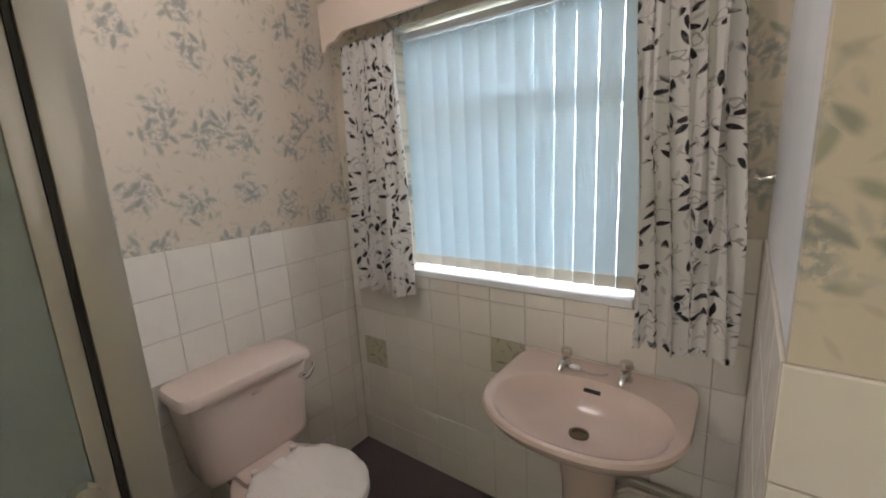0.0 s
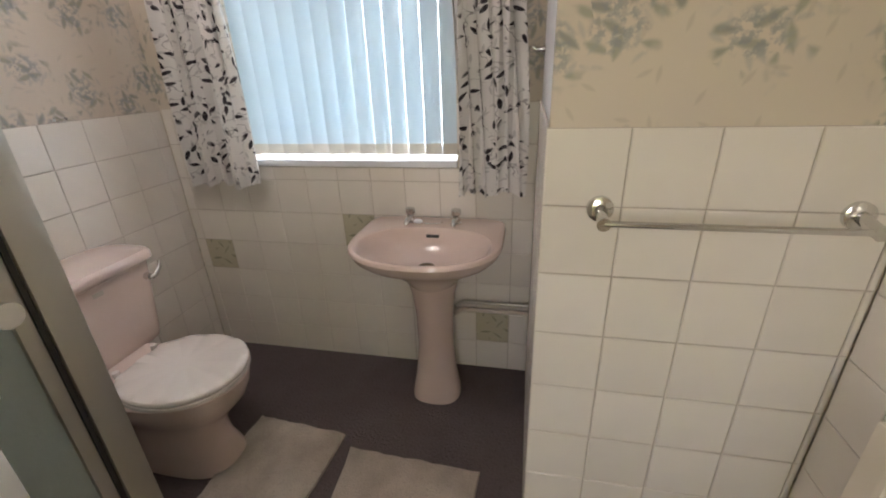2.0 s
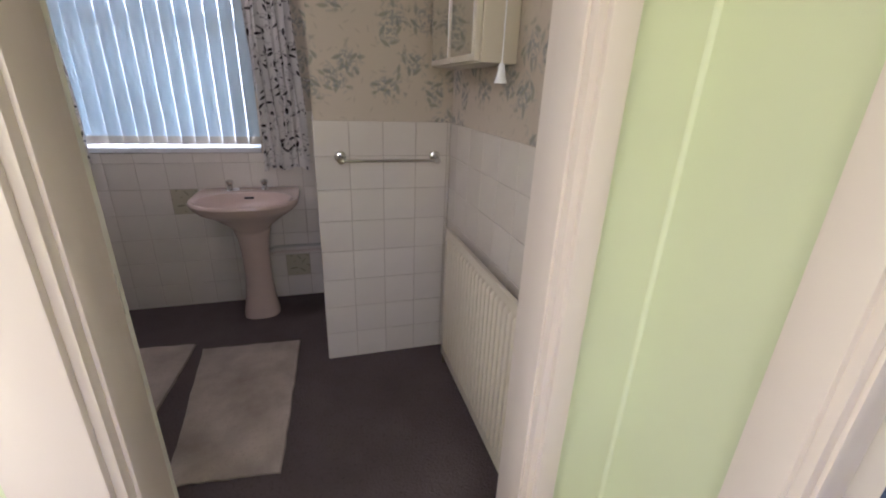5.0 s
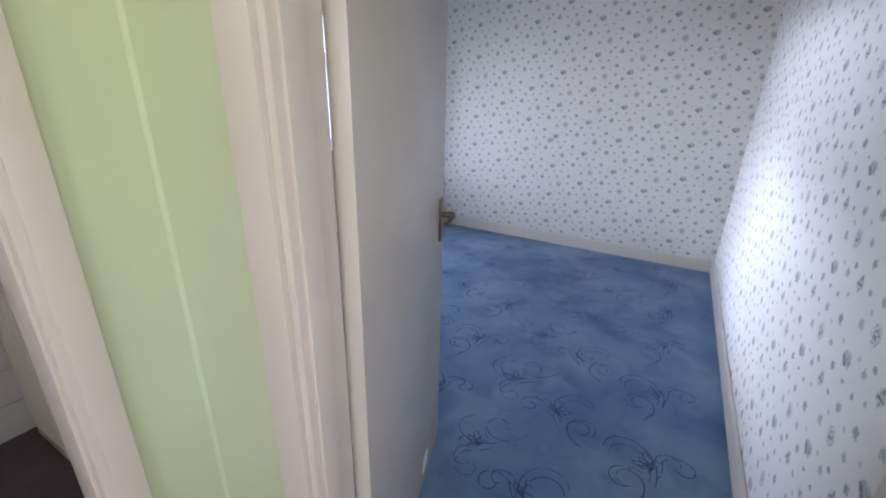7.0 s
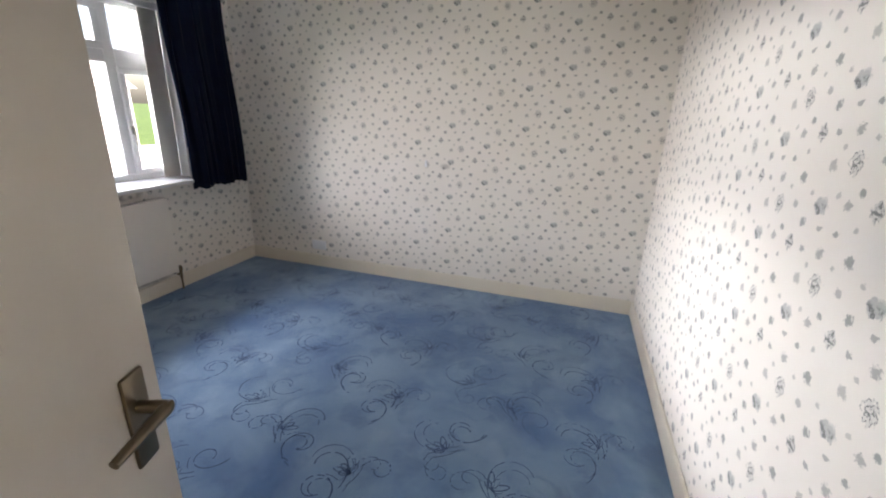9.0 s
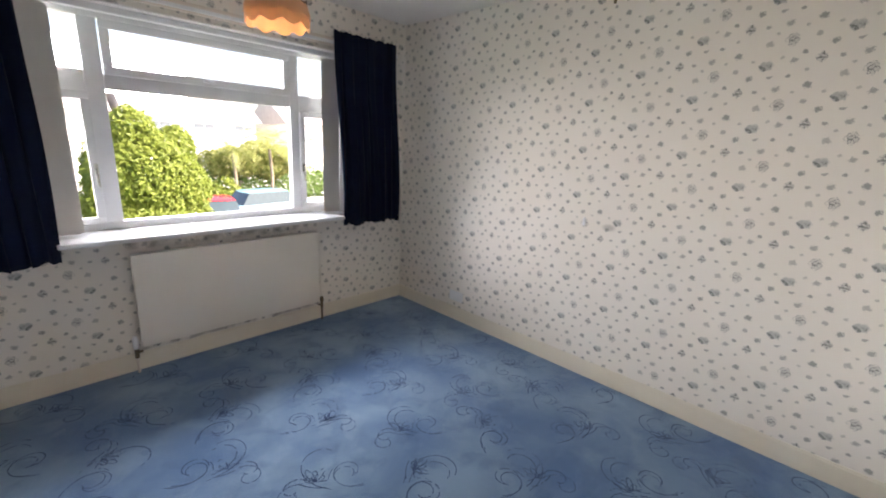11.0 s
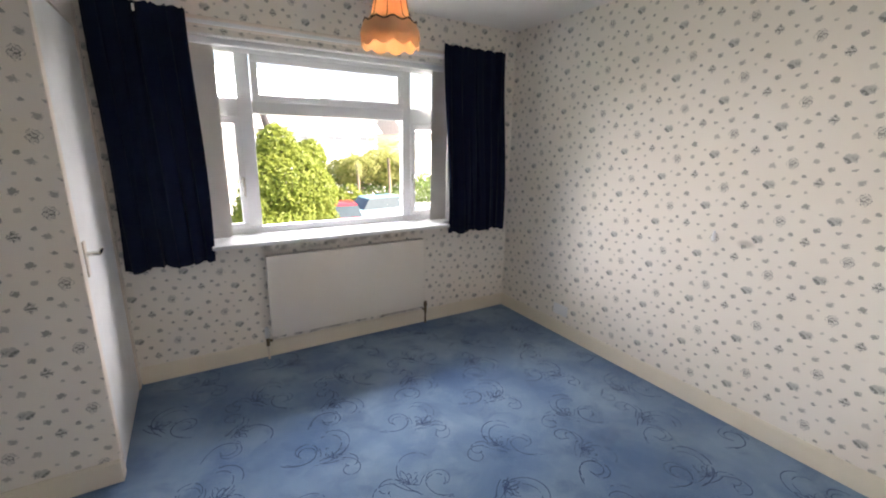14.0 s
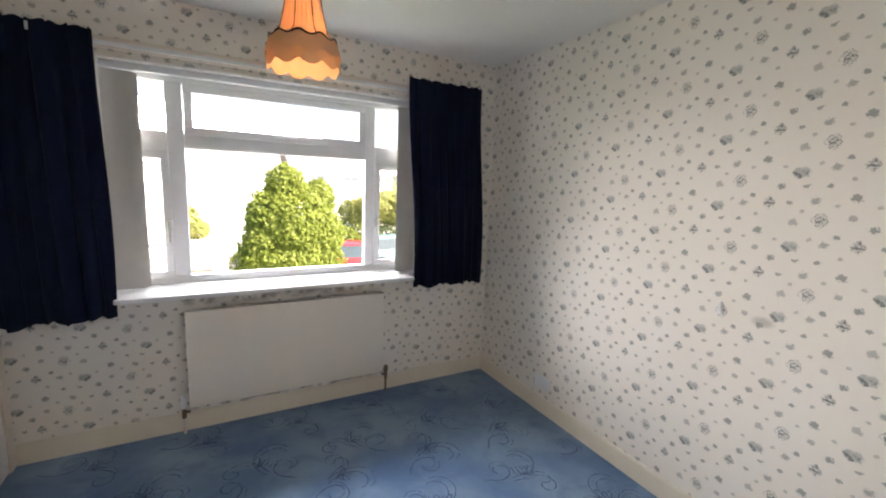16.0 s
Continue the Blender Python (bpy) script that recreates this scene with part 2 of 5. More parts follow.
def carpet(name):
    """Blue cut pile with cloudy shading where it has been brushed and trodden."""
    k = Mat(name, 0.95, spec=0.1)
    cloud = k.noise(2.1, 5.0, 0.52, warp=0.5)
    c = k.ramp(cloud, (0.085, 0.175, 0.335), (0.225, 0.345, 0.49), 0.34, 0.66)
    c = k.mix(k.math("MULTIPLY", k.step(k.noise(6, 4.0, warp=0.4), 0.50, 0.68), 0.42), c, (0.06, 0.125, 0.25))
    c = k.mix(k.math("MULTIPLY", k.step(k.noise(4.3, 4.0, warp=0.5), 0.54, 0.72), 0.35), c, (0.30, 0.42, 0.56))
    c = k.mix(k.math("MULTIPLY", k.noise(420, 2.0), 0.45), c, (0.05, 0.09, 0.2))
    k.colour(c)
    k.bump(k.math("ADD", k.noise(320, 2.0), k.math("MULTIPLY", cloud, 0.5)), 0.6, 0.004)
    k.b.inputs["Sheen Weight"].default_value = 0.25
    return k.m


def cloth(name, c, rough=0.9, through_light=0.0, fade=0.3, sheen=0.15):
    k = Mat(name, rough, spec=0.15)
    k.space = k.co.outputs["UV"]
    k.colour(k.ramp(k.noise(7, 4.0), c, tuple(x * (1 - fade) for x in c), 0.35, 0.8))
    k.bump(k.noise(300, 2.0), 0.2, 0.001)
    k.b.inputs["Sheen Weight"].default_value = sheen
    if through_light:
        see_through(k, through_light)
    return k.m


def see_through(k, share, c=None):
    """Lets a share of the light pass through thin cloth or paper."""
    t = k.nt.nodes.new("ShaderNodeBsdfTranslucent")
    base = k.b.inputs["Base Color"]
    if base.is_linked:
        k.nt.links.new(base.links[0].from_socket, t.inputs[0])
    else:
        t.inputs[0].default_value = base.default_value
    if c:
        t.inputs[0].default_value = rgb(c)
    mx = k.nt.nodes.new("ShaderNodeMixShader")
    mx.inputs[0].default_value = share
    k.nt.links.new(k.b.outputs[0], mx.inputs[1])
    k.nt.links.new(t.outputs[0], mx.inputs[2])
    k.nt.links.new(mx.outputs[0], k.nt.nodes["Material Output"].inputs[0])


def print_cloth(name):
    """White cotton printed with sprays of near-black leaves."""
    k = Mat(name, 0.9, spec=0.15)
    at = k.co.outputs["UV"]
    k.space = at
    base = k.ramp(k.noise(5, 4.0), (0.78, 0.76, 0.73), (0.70, 0.68, 0.65), 0.35, 0.75)
    where = k.step(k.noise(9, 2.0, at=at), 0.44, 0.50)
    one, rnd, _ = k.leaves(at, 0.037, 0.046, 0.016, 0.9)
    two, _, _ = k.leaves(at, 0.050, 0.034, 0.010, 1.0, (2.2, 1.1, 0.0))
    stem = k.step(k.math("ABSOLUTE", k.math("SUBTRACT", k.noise(11, 2.0, at=at), 0.5)), 0.010, 0.004)
    c = k.mix(k.math("MULTIPLY", k.math("MULTIPLY", one, where), k.math("GREATER_THAN", rnd[1], 0.3)), base, (0.035, 0.03, 0.035))
    c = k.mix(k.math("MULTIPLY", two, 0.32), c, (0.16, 0.15, 0.16))
    c = k.mix(k.math("MULTIPLY", k.math("MULTIPLY", stem, where), 0.6), c, (0.14, 0.12, 0.12))
    k.colour(c)
    k.bump(k.noise(300, 2.0), 0.2, 0.001)
    see_through(k, 0.25)
    return k.m


def ceramic(name, c, worn=None):
    k = Mat(name, 0.12)
    k.colour(k.ramp(k.noise(3, 4.0), c, worn or tuple(x * 0.9 for x in c), 0.45, 0.8))
    k.rough(k.math("MULTIPLY_ADD", k.noise(20, 4.0), 0.18, 0.06))
    k.b.inputs["Coat Weight"].default_value = 0.3
    return k.m


def tile_glaze(name, c, other):
    k = Mat(name, 0.2)
    shade = k.mix(k.random(), c, other)
    k.colour(k.ramp(k.noise(4, 3.0), shade, tuple(x * 0.88 for x in other), 0.5, 0.9))
    k.rough(k.math("MULTIPLY_ADD", k.noise(12, 3.0), 0.18, 0.12))
    k.bump(k.noise(14, 2.0), 0.05, 0.002)
    return k.m


def decor_glaze(name):
    k = Mat(name, 0.25)
    at = k.flat("xz")
    spray, _, _ = k.leaves(at, 0.05, 0.06, 0.012, 0.8)
    disc = k.step(k.noise(18, 2.0), 0.4, 0.55)
    k.colour(k.mix(k.math("MULTIPLY", spray, k.math("MULTIPLY", disc, 0.8)), (0.50, 0.46, 0.34), (0.23, 0.23, 0.17)))
    return k.m


def glass_clear(name):
    k = Mat(name, 0.0)
    g = k.nt.nodes.new("ShaderNodeBsdfGlass")
    g.inputs["IOR"].default_value = 1.02
    g.inputs["Roughness"].default_value = 0.0
    k.nt.links.new(g.outputs[0], k.nt.nodes["Material Output"].inputs[0])
    return k.m


def glass_frosted(name, c, rough):
    k = Mat(name, rough)
    k.colour(c)
    k.b.inputs["Transmission Weight"].default_value = 0.75
    k.b.inputs["IOR"].default_value = 1.2
    k.bump(k.noise(45, 3.0), 0.4, 0.003)
    return k.m


def foliage(name, a, b):
    k = Mat(name, 0.5, spec=0.3)
    isl = k.nt.nodes.new("ShaderNodeNewGeometry").outputs["Random Per Island"]
    k.colour(k.mix(isl, a, b))
    see_through(k, 0.5)
    return k.m


def ground_mix(name, a, b, scale, rough=0.9):
    k = Mat(name, rough, spec=0.2)
    c = k.ramp(k.noise(scale, 5.0), a, b, 0.35, 0.7)
    k.colour(k.ramp(k.noise(scale * 22, 3.0), c, tuple(x * 0.6 for x in a), 0.55, 0.9))
    k.bump(k.noise(scale * 30, 3.0), 0.4, 0.02)
    return k.m


GLOSS = painted("cream_gloss_paint", (0.70, 0.62, 0.55), 0.28)
DOOR_PAINT = painted("ivory_door_paint", (0.62, 0.565, 0.50), 0.25, 0.05)
DOOR_BATH = painted("white_door_paint", (0.74, 0.72, 0.66), 0.25, 0.05)
GREEN = painted("pale_green_emulsion", (0.62, 0.665, 0.45), 0.6, 0.03, 0.15)
CEILING = painted("ceiling_emulsion", (0.81, 0.80, 0.78), 0.85, 0.04, 0.5)
SKIRT = painted("cream_skirting_paint", (0.76, 0.70, 0.59), 0.35, 0.06)
UPVC = plastic("white_upvc", (0.78, 0.79, 0.81), 0.3)
RAD = painted("radiator_enamel", (0.78, 0.74, 0.68), 0.35, 0.03)
RAD_BATH = painted("cream_radiator_enamel", (0.70, 0.64, 0.53), 0.3, 0.06, 0.12)
CHROME = metal("chrome", (0.70, 0.70, 0.68), 0.14)
BRONZE = metal("aged_bronze", (0.20, 0.16, 0.11), 0.35)
ALU = metal("polished_aluminium", (0.56, 0.55, 0.50), 0.45)
RUBBER = plastic("dark_rubber_seal", (0.03, 0.03, 0.03), 0.6)
PINK = ceramic("pink_vitreous_china", (0.66, 0.525, 0.46))
SEAT_WHITE = ceramic("white_seat_plastic", (0.74, 0.68, 0.63))
TILE = tile_glaze("cream_wall_tile", (0.72, 0.675, 0.605), (0.77, 0.725, 0.66))
DECOR = decor_glaze("olive_decor_tile")
GROUT = painted("grey_grout", (0.50, 0.44, 0.37), 0.9, 0.15)
NAVY = cloth("navy_curtain_cloth", (0.0028, 0.008, 0.030), sheen=0.02)
VANE = cloth("greige_blind_fabric", (0.66, 0.635, 0.60), 0.9, 0.16, 0.06)
VANE_BATH = cloth("pale_blind_fabric", (0.60, 0.70, 0.75), 0.9, 0.19, 0.03)
HEM = cloth("blind_hem_fabric", (0.62, 0.58, 0.50), 0.9, 0.12)
PRINT = print_cloth("leaf_print_cotton")
SHADE = cloth("orange_shade_fabric", (0.82, 0.55, 0.35), 0.9, 0.40, 0.1)
FRILL = cloth("cream_shade_fabric", (0.80, 0.54, 0.32), 0.9, 0.38, 0.1)
BRAID = cloth("dark_braid", (0.10, 0.075, 0.05))
CARPET = carpet("blue_carpet")
# same pile, darkened: the shade of the carved grooves is in this colour
GROOVE_SHADE = cloth("groove_shade_line", (0.045, 0.085, 0.18))
VINYL = ground_mix("dark_brown_carpet", (0.098, 0.078, 0.078), (0.13, 0.106, 0.104), 3.0)
MAT_PILE = ground_mix("beige_mat_pile", (0.54, 0.47, 0.40), (0.33, 0.28, 0.23), 5.0)
LANDING = ground_mix("landing_carpet", (0.30, 0.25, 0.18), (0.24, 0.19, 0.13), 3.0)
GLASS = glass_clear("window_glass")
OBSCURE = glass_frosted("obscure_window_glass", (0.9, 0.95, 0.97), 0.5)
SHOWER_GLASS = glass_frosted("shower_glass", (0.72, 0.80, 0.77), 0.3)
PAPER_X = bedroom_paper("posy_wallpaper_x", "yz")
PAPER_Y = bedroom_paper("posy_wallpaper_y", "xz", (0.06, 1.08))
PAPER_NORTH = bedroom_paper("posy_wallpaper_sooty", "xz", (0.06, 1.08), grime=((2.25, 3.45, 0.785, 0.035), (2.25, 3.55, 0.135, 0.03)))
PAPER_EAST = bedroom_paper("posy_wallpaper_rubbed", "yz", rubbed=(-0.295, 1.015))
SPRIG_X = bathroom_paper("sprig_wallpaper_x", "yz", (0.63, 0.56, 0.475), (0.56, 0.49, 0.40))
SPRIG_Y = bathroom_paper("sprig_wallpaper_y", "xz", (0.63, 0.56, 0.465), (0.56, 0.49, 0.385))


# ---- building blocks ----
def box(bm, x0, x1, y0, y1, z0, z1, bevel=0.0):
    got = bmesh.ops.create_cube(bm, size=1.0, matrix=Matrix.LocRotScale(
        ((x0 + x1) / 2, (y0 + y1) / 2, (z0 + z1) / 2), None, (abs(x1 - x0), abs(y1 - y0), abs(z1 - z0))))
    if bevel:
        edges = {e for v in got["verts"] for e in v.link_edges}
        bmesh.ops.bevel(bm, geom=list(edges), offset=bevel, segments=2, affect="EDGES", profile=0.6)
    return bm


def boxed(*size, bevel=0.0):
    return box(bmesh.new(), *size, bevel=bevel)


def loft(bm, rings, close=True, start=True, end=True):
    """A skin over rings of points, each a list of the same length."""
    rows = [[bm.verts.new(p) for p in ring] for ring in rings]
    n = len(rows[0])
    for a, b in zip(rows, rows[1:]):
        for i in range(n if close else n - 1):
            j = (i + 1) % n
            bm.faces.new((a[i], a[j], b[j], b[i]))
    if start:
        bm.faces.new(rows[0][::-1])
    if end:
        bm.faces.new(rows[-1])
    return bm


def oval(cx, cy, z, a, b, n=32, power=2.0, back=None):
    """A ring: a superellipse; back: another power for its +y half."""
    out = []
    for i in range(n):
        t = math.tau * i / n
        c, s = math.cos(t), math.sin(t)
        p = back if back and s > 0 else power
        out.append((cx + a * math.copysign(abs(c) ** (2 / p), c), cy + b * math.copysign(abs(s) ** (2 / p), s), z))
    return out


def rod(bm, path, r, n=10):
    """A round bar along a path of points."""
    pts = [Vector(p) for p in path]
    rings = []
    for i, p in enumerate(pts):
        d = (pts[min(i + 1, len(pts) - 1)] - pts[max(i - 1, 0)]).normalized()
        u = d.cross(Vector((0, 0, 1)) if abs(d.z) < 0.9 else Vector((1, 0, 0))).normalized()
        w = d.cross(u)
        rr = r[i] if isinstance(r, (list, tuple)) else r
        rings.append([p + rr * (math.cos(math.tau * k / n) * u + math.sin(math.tau * k / n) * w) for k in range(n)])
    return loft(bm, rings)


def finish(name, bm, material, smooth=False):
    bmesh.ops.recalc_face_normals(bm, faces=bm.faces)
    me = bpy.data.meshes.new(name)
    bm.to_mesh(me)
    bm.free()
    me.materials.append(material)
    if smooth:
        me.shade_smooth()
        me.set_sharp_from_angle(angle=radians(42))
    return me


def part(name, bm, material, parent, label="", smooth=True):
    """One mesh under a thing or under a part; built in world places."""
    root = parent
    while root.parent:
        root = root.parent
    bm.transform(root.matrix_basis.inverted())
    ob = new(name, finish(name, bm, material, smooth))
    ob.parent = parent
    return tagged(ob, label)


def thing(name, base, label, category, group="", kind=""):
    ob = new(name)
    ob.matrix_basis = Matrix.Translation(base) if not isinstance(base, Matrix) else base
    return tagged(ob, label, category, group, kind)


def solid(name, bm, material, label, category, kind="", group="", smooth=True):
    return tagged(new(name, finish(name, bm, material, smooth)), label, category, group, kind)


def structure(name, bm, material, label, category):
    return solid(name, bm, material, label, category, "structure", smooth=False)


# ---- the large structure ----
H = 2.40
NORTH, FAR, SOUTH, WEST = 1.65, 4.372, -1.83, 0.825      # bedroom faces
BN, BW, BE, BS = 1.638, -1.566, 0.746, -0.44              # bathroom faces


def slab_with_hole(x0, x1, y0, y1, z0, z1, along, a0, a1, h0, h1):
    """A wall with one opening from a0 to a1 along its run and from h0 to h1 in height."""
    bm = bmesh.new()
    lo, hi = (x0, x1) if along == "x" else (y0, y1)

    if h0 > z0:
        def rect(face, a, b, za, zb):
            pts = ((a, za), (b, za), (b, zb), (a, zb))
            return [(u, face, v) if along == "x" else (face, u, v) for u, v in pts]
        f0, f1 = (y0, y1) if along == "x" else (x0, x1)
        rings = [rect(f0, lo, hi, z0, z1), rect(f1, lo, hi, z0, z1), rect(f1, a0, a1, h0, h1), rect(f0, a0, a1, h0, h1)]
        loft(bm, rings + rings[:1], start=False, end=False)
        bmesh.ops.remove_doubles(bm, verts=bm.verts, dist=0.0001)
        return bm

    def seg(a, b, za, zb):
        if b - a > 1e-4 and zb - za > 1e-4:
            box(bm, *((a, b, y0, y1) if along == "x" else (x0, x1, a, b)), za, zb)
    seg(lo, a0, z0, z1)
    seg(a1, hi, z0, z1)
    seg(a0, a1, z0, h0)
    seg(a0, a1, h1, z1)
    return bm


floor_bed = structure("floor_bedroom", boxed(0.735, FAR + 0.1, SOUTH - 0.1, NORTH + 0.05, -0.2, 0.0), CARPET, "blue cut-pile bedroom carpet with carved scrolls", "carpet")
floor_bath = structure("floor_bathroom", boxed(BW - 0.1, 0.735, BS - 0.065, NORTH + 0.05, -0.2, 0.0), VINYL, "dark brown bathroom floor covering", "floor")
structure("floor_landing", boxed(-1.3, 0.735, -2.5, BS - 0.065, -0.2, -0.002), LANDING, "plain beige landing carpet", "floor")
structure("ceiling_bedroom", boxed(0.78, FAR + 0.1, SOUTH - 0.1, NORTH + 0.3, H, H + 0.15), CEILING, "white emulsioned bedroom ceiling", "ceiling")
structure("ceiling_bathroom", boxed(BW - 0.1, 0.78, BS - 0.065, NORTH + 0.3, H, H + 0.15), CEILING, "white bathroom ceiling", "ceiling")
structure("ceiling_landing", boxed(-1.3, 0.78, -2.5, BS - 0.065, H, H + 0.15), CEILING, "white landing ceiling", "ceiling")

WX0, WX1, WZ0, WZ1 = 1.965, 3.775, 0.845, 2.085           # bedroom window opening
structure("wall_bedroom_north", slab_with_hole(0.785, FAR + 0.1, NORTH, NORTH + 0.3, 0, H, "x", WX0, WX1, WZ0, WZ1), PAPER_NORTH, "bedroom window wall with grey posy wallpaper", "wall")
structure("wall_bedroom_east", boxed(FAR, FAR + 0.12, SOUTH - 0.1, NORTH, 0, H), PAPER_EAST, "bedroom wall with grey posy wallpaper", "wall")
structure("wall_bedroom_south", boxed(0.78, FAR, SOUTH - 0.12, SOUTH, 0, H), PAPER_Y, "bedroom side wall with grey posy wallpaper", "wall")
DY0, DY1, DH = -1.655, -0.885, 2.0                        # bedroom door opening
structure("wall_bedroom_west", slab_with_hole(0.78, WEST, SOUTH, NORTH, 0, H, "y", DY0, DY1, 0, DH), PAPER_X, "bedroom partition with grey posy wallpaper", "wall")
structure("wall_landing_east", slab_with_hole(0.732, 0.78, -2.5, -0.57, 0, H, "y", DY0, DY1, 0, DH), GREEN, "pale green landing wall", "wall")
corner = bmesh.new()
loft(corner, [[(0.7315, -0.5705, z), (0.7315, -0.5785, z), (0.7295, -0.575, z), (0.727, -0.5725, z), (0.7235, -0.5705, z)] for z in (0.0, H)])
structure("trim_landing_corner", corner, GREEN, "rounded painted plaster corner of the landing", "trim")
DX0, DX1 = -0.225, 0.54                                   # bathroom door opening
structure("wall_landing_north", slab_with_hole(-1.3, 0.78, -0.57, -0.505, 0, H, "x", DX0, DX1, 0, DH), GREEN, "pale green landing wall", "wall")
structure("wall_bathroom_south", slab_with_hole(BW - 0.1, 0.745, -0.505, BS, 0, H, "x", DX0, DX1, 0, DH), SPRIG_Y, "bathroom wall with sprig wallpaper", "wall")
# the openings in these two walls are added to let the fill lamps in
structure("wall_landing_west", slab_with_hole(-1.3, -1.2, -2.5, -0.57, 0, H, "y", -2.2, -0.9, 0.9, 2.2), GREEN, "pale green landing wall with an added opening for light", "wall")
structure("wall_landing_south", slab_with_hole(-1.3, 0.78, -2.5, -2.4, 0, H, "x", -0.65, 0.4, 1.0, 2.2), GREEN, "pale green landing wall with an added opening for light", "wall")
wall_bw = structure("wall_bathroom_west", boxed(BW - 0.1, BW, BS, BN + 0.02, 0, H), SPRIG_X, "bathroom wall with sprig wallpaper above tiles", "wall")
BX0, BX1, BZ0, BZ1 = -1.165, -0.215, 0.985, 2.03          # bathroom window opening
wall_bn = structure("wall_bathroom_north", slab_with_hole(BW - 0.1, 0.745, BN, BN + 0.31, 0, H, "x", BX0, BX1, BZ0, BZ1), SPRIG_Y, "bathroom window wall with sprig wallpaper above tiles", "wall")
wall_be = structure("wall_bathroom_east", boxed(BE, 0.779, -0.50, BN, 0, H), SPRIG_X, "bathroom wall with sprig wallpaper above tiles", "wall")
# the boxed-in corner beside the basin
CX0, CY0 = 0.106, 0.828
boxing = structure("boxing_front", boxed(CX0, BE, CY0, CY0 + 0.03, 0, H), SPRIG_Y, "boxed-in bathroom corner, papered above tiles", "wall")
boxing_side = structure("boxing_side", boxed(CX0, CX0 + 0.03, CY0 + 0.03, BN, 0, H), UPVC, "white painted side of the boxed-in bathroom corner", "wall")
# the cupboard in the bedroom corner
KX, KY = 1.515, 0.78
structure("wall_cupboard_front", boxed(WEST, KX - 0.004, KY, KY + 0.05, 0, H), PAPER_Y, "papered front of the built-in cupboard", "wall")


# ---- joinery ----
def skirting(name, x0, x1, y0, y1):
    bm = boxed(x0, x1, y0, y1, 0, 0.105, bevel=0.003)
    box(bm, x0 + (0.003 if x1 - x0 > y1 - y0 else 0.004), x1 - 0.003, y0 + 0.003, y1 - 0.003, 0.1, 0.114, bevel=0.002)
    structure(name, bm, SKIRT, "cream painted skirting board", "skirting")


skirting("baseboard_north", KX + 0.002, FAR - 0.016, NORTH - 0.016, NORTH - 0.001)
skirting("baseboard_east", FAR - 0.016, FAR - 0.001, SOUTH + 0.017, NORTH - 0.001)
skirting("baseboard_south", WEST + 0.02, FAR - 0.001, SOUTH + 0.001, SOUTH + 0.016)
skirting("baseboard_cupboard", WEST + 0.001, KX - 0.002, KY - 0.016, KY - 0.001)


def door_frame(name, along, a0, a1, face0, face1, h, wide, room, label):
    """Lining and architraves round an opening; face0 is the landing side, face1 the room's."""
    ob = thing(name, (0, 0, 0), label, "door frame", kind="structure")
    t = 0.022

    def bar(nm, a, b, f, g, z0, z1, bev=0.004):
        s = (a, b, f, g) if along == "x" else (f, g, a, b)
        part(nm, boxed(*s, z0, z1, bevel=bev), GLOSS, ob)
    for a, b in ((a0, a0 + t), (a1 - t, a1)):
        bar("lining", a, b, face0 - 0.004, face1 + 0.004, 0, h)
    bar("lining", a0 + t, a1 - t, face0 - 0.004, face1 + 0.004, h - t, h)
    for f, g in ((face0 - 0.018, face0 - 0.001), (face1 + 0.001, face1 + 0.014)):
        low = wide if along == "y" else 0.12
        bar("architrave", a0 - low + 0.008, a0 + 0.008, f, g, 0, h + wide - 0.008, 0.006)
        bar("architrave", a1 - 0.008, a1 + wide - 0.008, f, g, 0, h + wide - 0.008, 0.006)
        bar("architrave", a0 + 0.0085, a1 - 0.0085, f, g, h - 0.008, h + wide - 0.008, 0.006)
    for a, b in ((a0 + t, a0 + t + 0.007), (a1 - t - 0.007, a1 - t)):
        bar("stop", a, b, room[0], room[1], 0, h - t, 0.002)
    return ob


bed_frame = door_frame("door_frame_bedroom", "y", DY0, DY1, 0.732, WEST, DH, 0.075, (0.745, 0.787), "cream gloss door frame of the bedroom")
bath_frame = door_frame("door_frame_bathroom", "x", DX0, DX1, -0.57, BS, DH, 0.05, (-0.555, -0.482), "cream gloss door frame of the bathroom")


def lever(m, reach=0.10):
    """A lever handle on a plate; the plate lies in the x-z plane, facing -y."""
    plate, arm = bmesh.new(), bmesh.new()
    box(plate, -0.021, 0.021, -0.007, 0.0, -0.075, 0.075, 0.004)
    rod(arm, [(0, -0.005, 0.02), (0, -0.03, 0.02)], 0.010)
    rod(arm, [(0.004, -0.045, 0.02), (-0.01, -0.046, 0.02), (-reach * 0.5, -0.047, 0.021), (-reach, -0.043, 0.016)], [0.009, 0.010, 0.008, 0.0065])
    rod(arm, [(0, -0.028, 0.02), (0, -0.05, 0.02)], 0.0105)
    for b in (plate, arm):
        b.transform(m)
    return plate, arm


# the bedroom door, open past a right angle into the room
hinge = Vector((0.846, -0.912, 0))
free = Vector((1.585, -0.672, 0))
run = (free - hinge).to_2d()
turn_bed = math.degrees(math.atan2(run.y, run.x))
door_m = pose(hinge.x, hinge.y, 0, 0, 0, turn_bed)
bed_door = thing("door_bedroom", door_m, "plain ivory flush door standing open into the bedroom", "door", kind="structure")
leaf = boxed(0.0, 0.765, -0.02, 0.018, 0.008, DH - 0.03, bevel=0.002)
leaf.transform(door_m)
part("leaf", leaf, DOOR_PAINT, bed_door)
for z in (0.25, 1.72):
    bmh = rod(bmesh.new(), [(-0.006, 0.022, z), (-0.006, 0.022, z + 0.09)], 0.006)
    bmh.transform(door_m)
    part("hinge", bmh, BRONZE, bed_door, "small bronze butt hinge")
